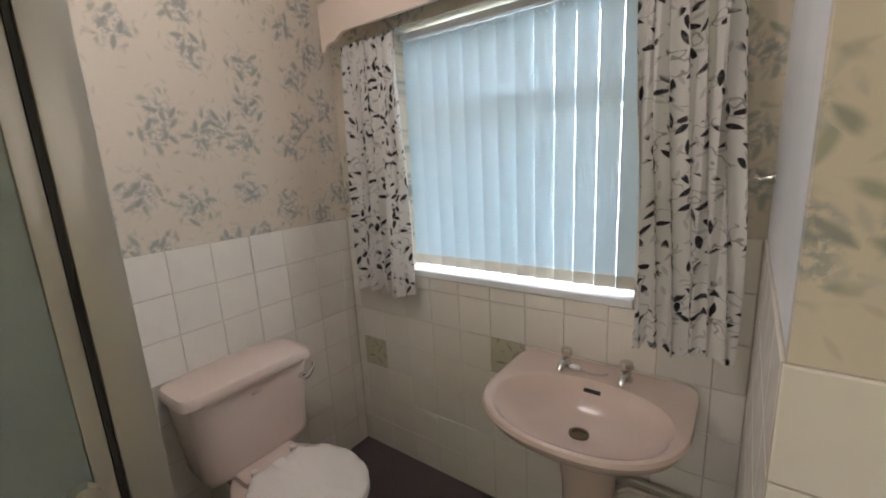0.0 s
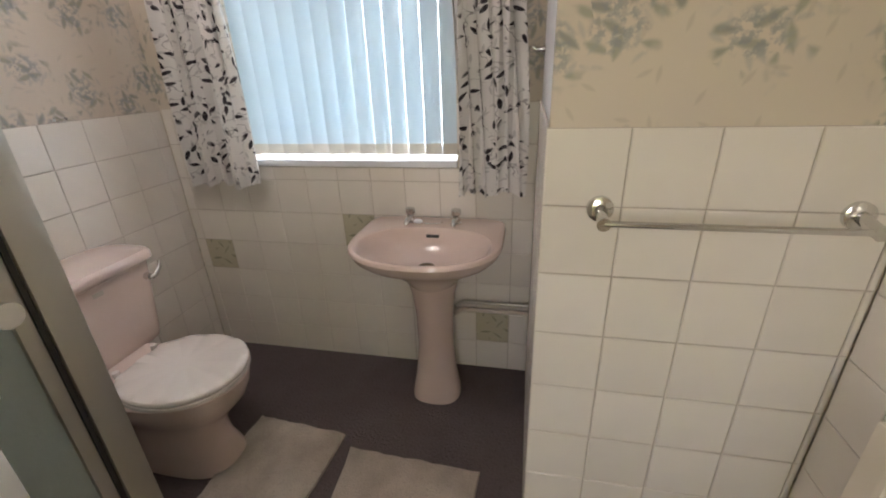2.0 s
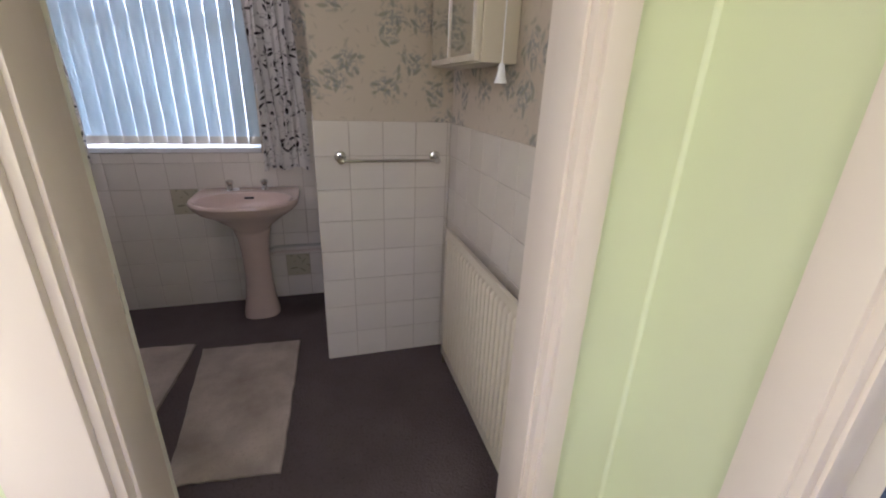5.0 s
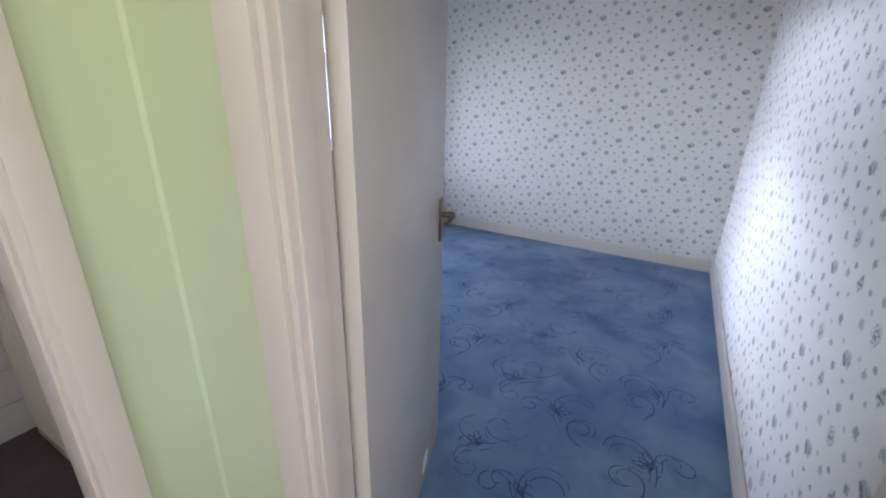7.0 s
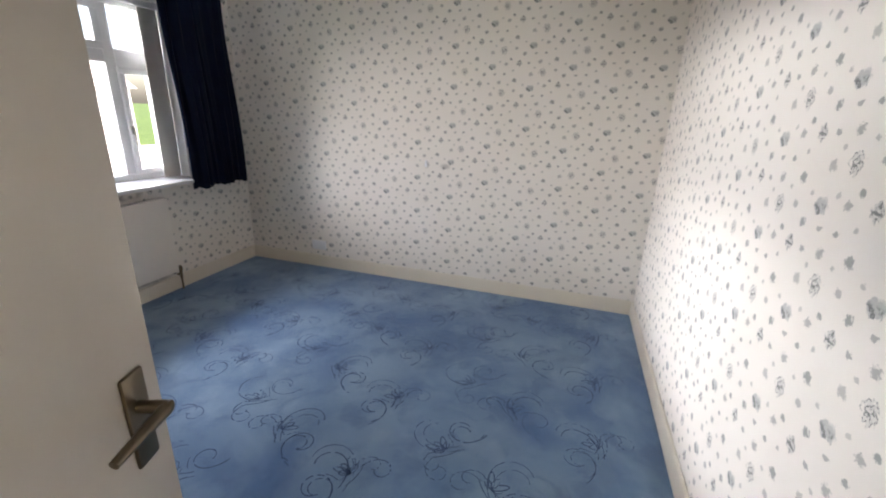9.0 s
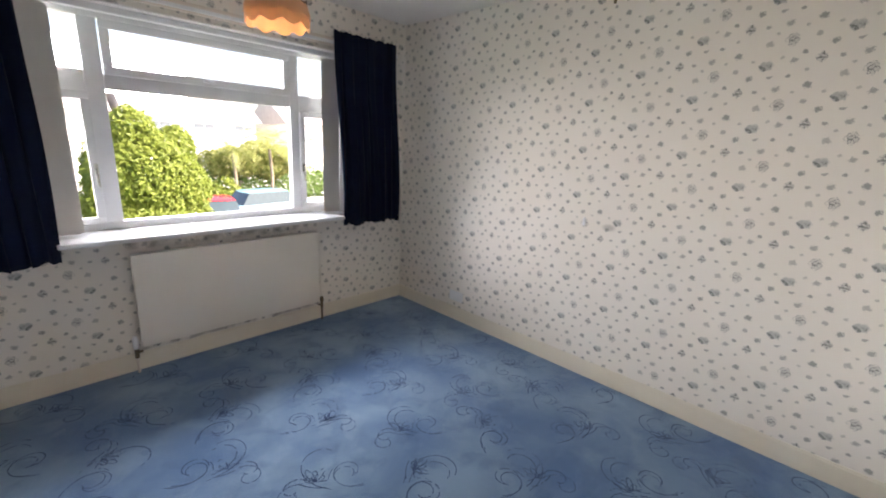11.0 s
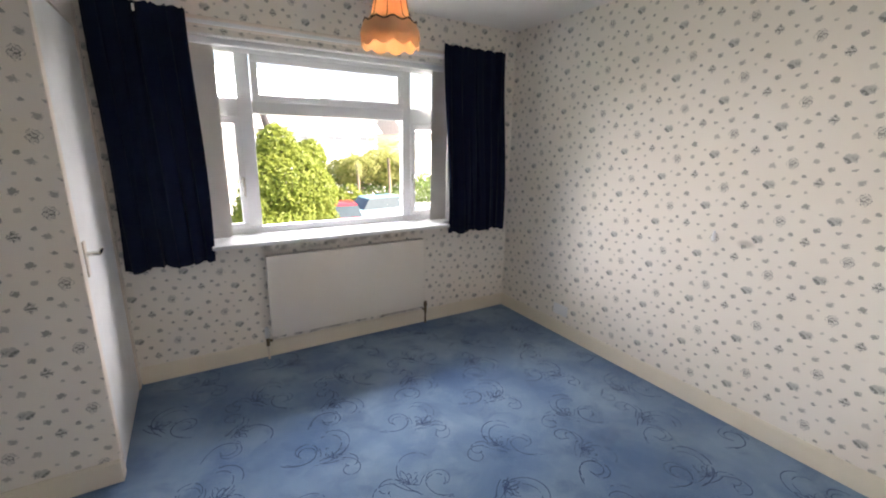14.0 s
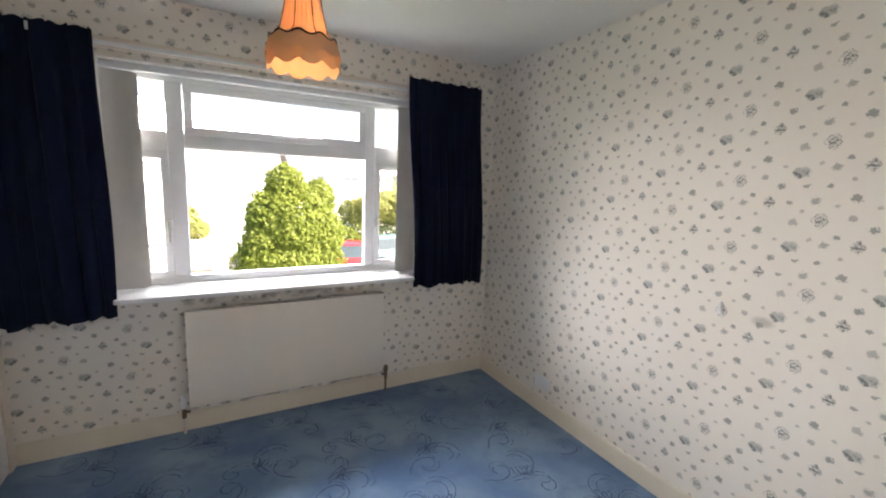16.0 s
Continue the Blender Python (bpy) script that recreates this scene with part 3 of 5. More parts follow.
p, a = lever(door_m @ pose(0.712, -0.02, 0.995))
pl = part("handle_plate", p, BRONZE, bed_door, "aged bronze handle plate")
part("lever", a, BRONZE, pl, "aged bronze lever")
p, a = lever(door_m @ pose(0.712, 0.018, 0.995, 0, 0, 180) @ Matrix.Scale(-1, 4, (1, 0, 0)))
pl = part("handle_plate", p, BRONZE, bed_door, "aged bronze handle plate")
part("lever", a, BRONZE, pl, "aged bronze lever")
bmh = boxed(0.7652, 0.767, -0.012, 0.010, 0.92, 1.08)
bmh.transform(door_m)
part("latch_plate", bmh, BRONZE, bed_door, "bronze latch plate")

# the bathroom door, open against the shower
bath_m = pose(-0.240, -0.432, 0, 0, 0, 121.5)
bath_door = thing("door_bathroom", bath_m, "white flush bathroom door standing open beside the shower", "door", kind="structure")
leaf = boxed(0.0, 0.775, -0.038, 0.0, 0.008, DH - 0.03, bevel=0.002)
leaf.transform(bath_m)
part("leaf", leaf, DOOR_BATH, bath_door)
p, a = lever(bath_m @ pose(0.718, -0.038, 0.985))
pl = part("handle_plate", p, CHROME, bath_door, "satin chrome handle plate")
part("lever", a, CHROME, pl, "satin chrome lever")
bmh = rod(bmesh.new(), [(0.718, -0.038, 1.16), (0.718, -0.044, 1.16), (0.718, -0.046, 1.16), (0.718, -0.065, 1.16)], [0.022, 0.022, 0.014, 0.014], 16)
bmh.transform(bath_m)
part("thumb_turn", bmh, CHROME, bath_door, "round chrome thumb turn")
for z in (0.25, 1.02, 1.72):
    bmh = boxed(-0.0015, -0.0003, -0.032, -0.004, z, z + 0.075)
    bmh.transform(bath_m)
    part("hinge", bmh, CHROME, bath_door, "steel butt hinge")

# the cupboard door in the bedroom
cup = thing("door_cupboard", (KX, KY, 0), "plain white cupboard door with a chrome lever, shut", "door", kind="structure")
part("frame_post", boxed(KX - 0.06, KX, KY + 0.002, KY + 0.055, 0, H, bevel=0.004), GLOSS, cup)
part("frame_post", boxed(KX - 0.06, KX, NORTH - 0.075, NORTH - 0.002, 0, H, bevel=0.004), GLOSS, cup)
part("frame_head", boxed(KX - 0.06, KX, KY + 0.0555, NORTH - 0.0755, 2.02, H, bevel=0.003), GLOSS, cup)
part("leaf", boxed(KX - 0.042, KX - 0.007, KY + 0.058, NORTH - 0.078, 0.01, 2.015, bevel=0.002), UPVC, cup)
p, a = lever(Matrix.Translation((KX - 0.007, KY + 0.115, 1.005)) @ pose(0, 0, 0, 0, 0, 90) @ Matrix.Scale(-1, 4, (1, 0, 0)))
pl = part("handle_plate", p, GLOSS, cup, "painted handle plate")
part("lever", a, CHROME, pl, "chrome lever")
part("inside", boxed(WEST + 0.01, KX - 0.07, KY + 0.06, NORTH - 0.01, 0.0, 0.02), GLOSS, cup)

# ---- bedroom window ----
win = thing("window_bedroom", (2.87, 1.87, WZ0), "wide white plastic window with side lights and a top light", "window", kind="structure")
FY0, FY1 = 1.835, 1.90


def bar(ob, x0, x1, z0, z1, y0=FY0, y1=FY1, nm="frame_bar", bev=0.006):
    part(nm, boxed(x0, x1, y0, y1, z0, z1, bevel=bev), UPVC, ob)


bar(win, WX0, WX1, WZ0 - 0.002, 0.905)
bar(win, WX0, WX1, 2.03, WZ1)
bar(win, WX0, 2.02, 0.9055, 2.0295)
bar(win, 3.72, WX1, 0.9055, 2.0295)
bar(win, 2.232, 2.318, 0.9055, 2.0295)
bar(win, 3.412, 3.482, 0.9055, 2.0295)
bar(win, 2.3185, 3.4115, 1.665, 1.752)
for x0, x1 in ((2.0205, 2.2315), (3.4825, 3.7195)):
    bar(win, x0, x1, 1.615, 1.758)


def sash(name, x0, x1, z0, z1, w):
    s = part(name, boxed(x0, x1, 1.818, 1.845, z0, z0 + w, bevel=0.005), UPVC, win)
    part("sash_rail", boxed(x0, x1, 1.818, 1.845, z1 - w, z1, bevel=0.005), UPVC, s)
    part("sash_stile", boxed(x0, x0 + w, 1.818, 1.845, z0 + w, z1 - w, bevel=0.005), UPVC, s)
    part("sash_stile", boxed(x1 - w, x1, 1.818, 1.845, z0 + w, z1 - w, bevel=0.005), UPVC, s)
    return s


top_sash = sash("top_sash", 2.322, 3.408, 1.742, 2.028, 0.046)
left_sash = sash("side_sash", 2.012, 2.236, 0.90, 1.640, 0.040)
right_sash = sash("side_sash", 3.478, 3.728, 0.90, 1.640, 0.040)
for s, x in ((left_sash, 2.222), (right_sash, 3.494)):
    part("window_handle", rod(boxed(x - 0.01, x + 0.01, 1.805, 1.818, 1.19, 1.25, bevel=0.003), [(x, 1.795, 1.24), (x, 1.79, 1.20), (x, 1.79, 1.12)], [0.009, 0.008, 0.006]), CHROME, s, "small grey window handle")
part("window_handle", rod(boxed(2.85, 2.91, 1.805, 1.818, 1.757, 1.775, bevel=0.003), [(2.88, 1.795, 1.766), (2.82, 1.79, 1.766)], 0.007), UPVC, top_sash)
for x0, x1, z0, z1 in ((2.318, 3.412, 0.905, 1.665), (2.36, 3.37, 1.78, 1.99), (2.02, 2.232, 1.758, 2.03), (3.482, 3.72, 1.758, 2.03), (2.04, 2.21, 0.93, 1.60), (3.50, 3.70, 0.93, 1.60)):
    part("pane", boxed(x0, x1, 1.866, 1.870, z0, z1), GLASS, win).visible_shadow = False
sill = boxed(1.985, 3.675, 1.512, 1.652, WZ0 - 0.008, WZ0 + 0.018, bevel=0.006)
box(sill, WX0 + 0.001, WX1 - 0.001, 1.640, 1.834, WZ0 + 0.001, WZ0 + 0.016)
solid("window_sill_1", sill, UPVC, "white painted sill board under the bedroom window", "window sill", "structure")
reveal = boxed(WX0 + 0.001, WX0 + 0.006, NORTH, FY0, WZ0 + 0.02, WZ1 - 0.002)
box(reveal, WX1 - 0.006, WX1 - 0.001, NORTH, FY0, WZ0 + 0.02, WZ1 - 0.002)
box(reveal, WX0 + 0.006, WX1 - 0.006, NORTH, FY0, WZ1 - 0.008, WZ1 - 0.002)
structure("trim_window_reveal", reveal, CEILING, "white painted window reveal", "trim")

# curtain batten, rail and the head rail of the blind
batten = boxed(1.56, 4.24, NORTH - 0.022, NORTH - 0.001, 2.115, 2.160, bevel=0.005)
box(batten, 1.56, 4.24, NORTH - 0.034, NORTH - 0.023, 2.145, 2.165, bevel=0.003)
solid("curtain_batten", batten, GLOSS, "cream wooden batten above the bedroom window", "curtain rail", "structure")
rail = thing("curtain_rail", (2.9, 1.59, 2.12), "white plastic curtain rail on the batten", "curtain rail")
part("track", boxed(1.57, 4.22, 1.566, 1.580, 2.112, 2.134, bevel=0.003), UPVC, rail)
for x in (1.75, 2.4, 2.9, 3.4, 4.05):
    part("bracket", boxed(x - 0.012, x + 0.012, 1.5805, 1.6155, 2.118, 2.130, bevel=0.002), UPVC, rail)

blind = thing("vertical_blind", (2.87, 1.72, 2.04), "greige vertical blind drawn back to both sides", "blind")
part("head_rail", boxed(1.97, 3.77, 1.695, 1.735, 2.040, 2.074, bevel=0.004), UPVC, blind)
for first, count in ((1.985, 12), (3.57, 14)):
    chain = rod(bmesh.new(), [(first, 1.688, 2.036), (first + 0.012 * count, 1.688, 2.036)], 0.0015, 6)
    for i in range(count):
        bmesh.ops.create_icosphere(chain, subdivisions=1, radius=0.0045, matrix=Matrix.Translation((first + 0.012 * i, 1.688, 2.036)))
    part("bead_chain", chain, UPVC, blind)


def vane(x, y, z0, z1, w, deg, mat, ob, nm="vane", bow=0.006, n=6):
    bm = bmesh.new()
    c, s = math.cos(radians(deg)), math.sin(radians(deg))
    uv = bm.loops.layers.uv.new("UVMap")
    rings = []
    for z in (z0, (z0 + z1) / 2, z1):
        ring = []
        for off in (0.0, 0.0012):
            seq = range(n + 1) if off == 0 else range(n, -1, -1)
            for i in seq:
                u = i / n - 0.5
                d = bow * (1 - 4 * u * u) + off
                ring.append((x + u * w * c - d * s, y + u * w * s + d * c, z))
        rings.append(ring)
    loft(bm, rings)
    for f in bm.faces:
        for lp in f.loops:
            lp[uv].uv = (lp.vert.co.x + x * 3, lp.vert.co.z)
    return part(nm, bm, mat, ob)


rng = random.Random(4)
for i in range(8):
    j = rng.uniform(-1.5, 1.5)
    vane(2.033 + 0.004 * i, 1.706 + 0.006 * i, 0.872, 2.034, 0.127, 5 + 1.5 * i + j, VANE, blind)
    vane(3.668 + 0.005 * i, 1.706 + 0.006 * i, 0.872, 2.034, 0.127, -5 - 1.5 * i + j, VANE, blind)


def curtain(name, top, foot, z0, z1, y, folds, amp, mat, label, seed, hooks=()):
    """A gathered curtain: a folded sheet with thickness, a pinched heading and an uneven hem."""
    nx, nz = folds * 10, 18
    bm = bmesh.new()
    uv = bm.loops.layers.uv.new("UVMap")

    def at(i, j, back):
        s, t = i / nx, j / nz                      # t = 0 at the foot
        k = s * folds
        kk = k + 0.30 * math.sin(1.7 * k + seed) + 0.12 * math.sin(4.1 * k + 2 * seed + 1.5 * t)
        w = 0.72 * math.cos(math.tau * kk) + 0.28 * math.cos(math.tau * kk * 1.9 + seed + t)
        pinch = 1 - 0.45 * max(0.0, (t - 0.86) / 0.14)
        a = amp * (0.95 + 0.3 * math.sin(1.3 * k + seed)) * pinch * (0.8 + 0.2 * math.sin(3 * t + seed))
        ease = t * t * (3 - 2 * t)
        x0 = foot[0] + (top[0] - foot[0]) * ease
        x1 = foot[1] + (top[1] - foot[1]) * ease
        x = x0 + (x1 - x0) * s + 0.010 * math.sin(math.tau * k * 1.0 + 5 * t)
        hem = 0.006 * w + 0.010 * math.sin(2.1 * k + seed)
        ruff = 0.006 * math.sin(math.tau * k * 1.7 + seed) if j == nz else 0.0
        z = z0 + hem * (1 - t) + (z1 - z0) * t + ruff
        return (x, y + a * w + (0.005 if back else 0.0), z)

    rows = [[[bm.verts.new(at(i, j, b)) for i in range(nx + 1)] for j in range(nz + 1)] for b in (0, 1)]
    stretch = 1.9
    wide = (top[1] - top[0]) * stretch

    def quad(vs, cs):
        f = bm.faces.new(vs)
        for lp, c in zip(f.loops, cs):
            lp[uv].uv = c
    for b in (0, 1):
        for j in range(nz):
            for i in range(nx):
                q = [(i, j), (i + 1, j), (i + 1, j + 1), (i, j + 1)]
                quad([rows[b][jj][ii] for ii, jj in q], [(seed + wide * ii / nx, z0 + (z1 - z0) * jj / nz) for ii, jj in q])
    for j in (0, nz):
        for i in range(nx):
            quad((rows[0][j][i], rows[0][j][i + 1], rows[1][j][i + 1], rows[1][j][i]), [(seed + wide * i / nx, 0.0)] * 4)
    for i in (0, nx):
        for j in range(nz):
            quad((rows[0][j][i], rows[0][j + 1][i], rows[1][j + 1][i], rows[1][j][i]), [(seed, (z1 - z0) * j / nz)] * 4)
    ob = thing(name, (sum(top) / 2, y, z0), label, "curtain", "curtains of the " + label.split()[-2])
    part("drape", bm, mat, ob)
    for x in hooks:
        part("curtain_hook", boxed(x - 0.006, x + 0.006, y - 0.006, y + 0.03, z1 - 0.05, z1 - 0.015, bevel=0.002), UPVC, ob, "white plastic curtain hook")
    return ob


curtain("curtain", (1.560, 2.000), (1.545, 1.995), 0.762, 2.168, 1.525, 6, 0.022, NAVY, "navy blue curtain drawn back at the bedroom window", 3, hooks=(1.765, 1.82))
curtain("curtain", (3.615, 4.180), (3.668, 4.238), 0.782, 2.195, 1.525, 8, 0.018, NAVY, "navy blue curtain drawn back at the bedroom window", 7)

# ---- bedroom things ----
rad = thing("radiator_bedroom", (2.88, 1.61, 0.08), "cream flat panel radiator under the bedroom window", "radiator")
panel = boxed(2.285, 3.477, 1.578, 1.612, 0.165, 0.748, bevel=0.009)
part("panel", panel, RAD, rad)
part("top_seam", boxed(2.289, 3.473, 1.6125, 1.630, 0.736, 0.7475, bevel=0.004), RAD, rad)
for x in (2.45, 3.30):
    part("bracket", boxed(x - 0.02, x + 0.02, 1.613, 1.648, 0.2, 0.7), RAD, rad)
for x, top in ((2.255, 0.24), (3.505, 0.20)):
    v = part("valve", rod(bmesh.new(), [(x, 1.603, 0.10), (x, 1.603, 0.16)], 0.012), BRONZE, rad, "dull brass radiator valve")
    part("valve_cap", rod(bmesh.new(), [(x, 1.603, 0.16), (x, 1.603, 0.165), (x, 1.603, top - 0.02), (x, 1.603, top)], [0.014, 0.017, 0.016, 0.010]), UPVC if x < 3 else BRONZE, v)
    part("valve_tail", rod(bmesh.new(), [(x, 1.603, 0.135), (2.287 if x < 3 else 3.475, 1.603, 0.135)], 0.009), BRONZE, v)
    part("pipe", rod(bmesh.new(), [(x, 1.603, 0.001), (x, 1.603, 0.10)], 0.0075), GLOSS if x < 3 else BRONZE, rad)

pend = thing("pendant_lamp", (2.783, 0.643, H), "orange fabric pendant lampshade with a scalloped cream frill, lit", "lamp")
LX, LY = 2.783, 0.643
part("ceiling_rose", loft(bmesh.new(), [oval(LX, LY, H - 0.001, 0.045, 0.045, 24), oval(LX, LY, H - 0.012, 0.045, 0.045, 24), oval(LX, LY, H - 0.03, 0.02, 0.02, 24)]), UPVC, pend)
part("flex", rod(bmesh.new(), [(LX, LY, H - 0.03), (LX, LY, 2.13)], 0.0035, 8), UPVC, pend)
part("bulb_holder", rod(bmesh.new(), [(LX, LY, 2.135), (LX, LY, 2.115)], 0.017, 14), UPVC, pend)


def flare(profile, n=64, waves=0, wave=0.0, ribs=0):
    """An open shade with thickness, from (radius, height) pairs; its last ring may be scalloped."""
    bm = bmesh.new()
    uv = bm.loops.layers.uv.new("UVMap")
    rings = []
    for side in (0, 1):
        seq = profile if side == 0 else profile[::-1]
        for k, (r, z) in enumerate(seq):
            last = (k == len(seq) - 1) if side == 0 else (k == 0)
            ring = []
            for i in range(n):
                t = math.tau * i / n
                d = wave * (0.5 - 0.5 * abs(math.sin(waves * t / 2)) * 2) if last and waves else 0.0
                rr = r - 0.0015 * side + (0.0015 * math.cos(ribs * t) if ribs else 0)
                ring.append((LX + rr * math.cos(t), LY + rr * math.sin(t), z + d))
            rings.append(ring)
    loft(bm, rings + [rings[0]], start=False, end=False)
    bmesh.ops.remove_doubles(bm, verts=bm.verts, dist=0.0001)
    for f in bm.faces:
        for lp in f.loops:
            c = lp.vert.co
            lp[uv].uv = (math.atan2(c.y - LY, c.x - LX) * 0.1, c.z)
    return bm


shade = part("shade", flare([(0.062, 2.178), (0.067, 2.15), (0.076, 2.10), (0.088, 2.05), (0.116, 2.02)], ribs=32), SHADE, pend, "glowing orange pleated shade")
part("frill", flare([(0.118, 2.022), (0.128, 1.985), (0.132, 1.95), (0.134, 1.925)], waves=10, wave=0.022, ribs=40), FRILL, pend, "cream scalloped frill")
part("frill_upper", flare([(0.120, 2.026), (0.1335, 1.99), (0.1375, 1.966)], waves=10, wave=0.018), FRILL, pend, "cream scalloped frill")
for zz, rr in ((2.178, 0.063), (2.024, 0.121)):
    part("braid", loft(bmesh.new(), [[(LX + (rr + 0.004 * math.cos(math.tau * k / 8)) * math.cos(math.tau * i / 48), LY + (rr + 0.004 * math.cos(math.tau * k / 8)) * math.sin(math.tau * i / 48), zz + (0.004 * math.sin(math.tau * k / 8)) + (0.008 * math.cos(10 * math.tau * i / 48) if rr > 0.1 else 0)) for k in range(8)] for i in range(48)] + [[(LX + (rr + 0.004 * math.cos(math.tau * k / 8)), LY, zz + (0.004 * math.sin(math.tau * k / 8)) + (0.008 if rr > 0.1 else 0)) for k in range(8)]], start=False, end=False), BRAID, shade, "dark braid edging")
for i in range(8):
    t = math.tau * (i + 0.3) / 8
    part("shade_wire", rod(bmesh.new(), [(LX + r * math.cos(t), LY + r * math.sin(t), z) for r, z in ((0.0645, 2.176), (0.0695, 2.15), (0.0785, 2.10), (0.0905, 2.05), (0.118, 2.022))], 0.002, 6), BRAID, shade)
bulb = bmesh.new()
bmesh.ops.create_uvsphere(bulb, u_segments=16, v_segments=10, radius=0.026, matrix=Matrix.Translation((LX, LY, 2.085)))
kb = Mat("lit_bulb")
kb.b.inputs["Emission Color"].default_value = (1.0, 0.72, 0.42, 1)
kb.b.inputs["Emission Strength"].default_value = 1.5
part("bulb", bulb, kb.m, pend, "lit round bulb").visible_shadow = False

cordsw = thing("pull_cord_bedroom", (4.084, -0.271, H), "thin ceiling pull cord with a small dark toggle", "pull cord")
part("switch_box", boxed(4.044, 4.124, -0.311, -0.231, H - 0.035, H - 0.001, bevel=0.006), UPVC, cordsw, "cream ceiling switch box")
part("cord", rod(bmesh.new(), [(4.084, -0.271, H - 0.035), (4.084, -0.271, 2.20)], 0.002, 6), GLOSS, cordsw)
part("toggle", rod(bmesh.new(), [(4.084, -0.271, 2.205), (4.084, -0.271, 2.195), (4.084, -0.271, 2.178)], [0.004, 0.008, 0.007], 10), BRONZE, cordsw, "dark toggle")

sock = thing("wall_socket", (FAR, 0.9, 0.2), "pale double socket low on the papered wall", "socket")
part("plate", boxed(FAR - 0.010, FAR - 0.001, 0.83, 0.976, 0.165, 0.251, bevel=0.003), UPVC, sock)
for y in (0.868, 0.938):
    part("switch", boxed(FAR - 0.013, FAR - 0.0101, y - 0.007, y + 0.007, 0.222, 0.240, bevel=0.001), UPVC, sock)
solid("wall_plug", loft(bmesh.new(), [[(FAR - 0.001 - d, -0.135 + w * math.cos(math.tau * i / 12) * (1.0 if math.sin(math.tau * i / 12) < 0 else 0.6), 1.03 + 0.03 * f * math.sin(math.tau * i / 12)) for i in range(12)] for d, w, f in ((0, 0.014, 1.0), (0.006, 0.013, 0.95), (0.011, 0.006, 0.5))]), UPVC, "small white drop-shaped hook stuck to the wallpaper", "hook")

# ---- bathroom ----
def tiles(wall, axis, face, lo, hi, at0, pitch, z0, rows, zp, thick, skip=(), decor=()):
    """Separate wall tiles on a grout bed. axis: the run of the wall; face: the wall's plane; thick: proud of it, with its sign."""
    bed = bmesh.new()
    meshes = {}
    n0, n1 = math.floor((lo - at0) / pitch + 1e-6), math.ceil((hi - at0) / pitch - 1e-6)
    for i in range(n0, n1):
        a, b = max(lo, at0 + i * pitch), min(hi, at0 + (i + 1) * pitch)
        if b - a < 0.012:
            continue
        for r in range(rows):
            c, d = z0 + r * zp, z0 + (r + 1) * zp
            spans = [(a, b, c, d)]
            for s0, s1, t0, t1 in skip:
                out = []
                for (p, q, u, v) in spans:
                    if q <= s0 or p >= s1 or v <= t0 or u >= t1:
                        out.append((p, q, u, v))
                    else:
                        if u < t0 - 0.012:
                            out.append((p, q, u, t0))
                        elif p < s0 - 0.012:
                            out.append((p, s0, u, v))
                        elif q > s1 + 0.012:
                            out.append((s1, q, u, v))
                spans = out
            for p, q, u, v in spans:
                special = (i - n0, r) in decor
                key = (round(q - p, 3), round(v - u, 3), special)
                if key not in meshes:
                    w, h, g = (q - p) / 2 - 0.0012, (v - u) / 2 - 0.0012, 0.0022
                    bm = bmesh.new()
                    f0, f1, f2 = 0.0, thick * 0.75, thick
                    def ring(k, f):
                        pts = [(-w + k, -h + k), (w - k, -h + k), (w - k, h - k), (-w + k, h - k)]
                        return [((x, f, z) if axis == "x" else (f, x, z)) for x, z in pts]
                    loft(bm, [ring(0, f0), ring(0, f1), ring(g, f2)], start=False)
                    meshes[key] = finish("tile", bm, DECOR if special else TILE)
                ob = new("decor_tile" if special else "tile", meshes[key])
                m, zc = (p + q) / 2, (u + v) / 2
                ob.location = (m, face, zc) if axis == "x" else (face, m, zc)
                ob.parent = wall
                if special:
                    tagged(ob, "olive decorated tile with a leaf spray")
                fb = 0.35 * thick
                if axis == "x":
                    box(bed, p, q, min(face, face + fb), max(face, face + fb), u, v)
                else:
                    box(bed, min(face, face + fb), max(face, face + fb), p, q, u, v)
    ob = new("grout", finish("grout", bed, GROUT))
    ob.parent = wall
    return ob


# window of the bathroom
bwin = thing("window_bathroom", (-0.69, 1.88, BZ0), "white bathroom window with obscure glass behind the blind", "window", kind="structure")
for s in ((BX0, BX1, 0.983, 1.04), (BX0, BX1, 1.98, 2.03), (BX0, BX0 + 0.05, 1.0405, 1.9795), (BX1 - 0.05, BX1, 1.0405, 1.9795), (BX0 + 0.0505, BX1 - 0.0505, 1.66, 1.735)):
    part("frame_bar", boxed(s[0], s[1], 1.82, 1.88, s[2], s[3], bevel=0.005), UPVC, bwin)
for z0, z1 in ((1.04, 1.66), (1.735, 1.98)):
    part("pane", boxed(BX0 + 0.05, BX1 - 0.05, 1.848, 1.852, z0, z1), OBSCURE, bwin).visible_shadow = False
structure("window_sill_2", boxed(BX0 + 0.002, BX1 - 0.002, 1.627, 1.818, 0.994, 1.022, bevel=0.004), UPVC, "white sill of the bathroom window", "window sill")
bblind = thing("bathroom_blind", (-0.69, 1.69, 1.02), "pale blue-white vertical blind, closed, glowing with daylight", "blind")
part("head_rail", boxed(BX0 + 0.003, BX1 - 0.003, 1.665, 1.70, 1.985, 2.012, bevel=0.004), UPVC, bblind)
nv = 13
for i in range(nv):
    x = BX0 + 0.035 + i * (BX1 - BX0 - 0.07) / (nv - 1)
    vane(x, 1.690, 1.082, 1.984, 0.0690, 9, VANE_BATH, bblind)
    vane(x, 1.690, 1.036, 1.0815, 0.0700, 9, HEM, bblind, "vane_weight")
chain = bmesh.new()
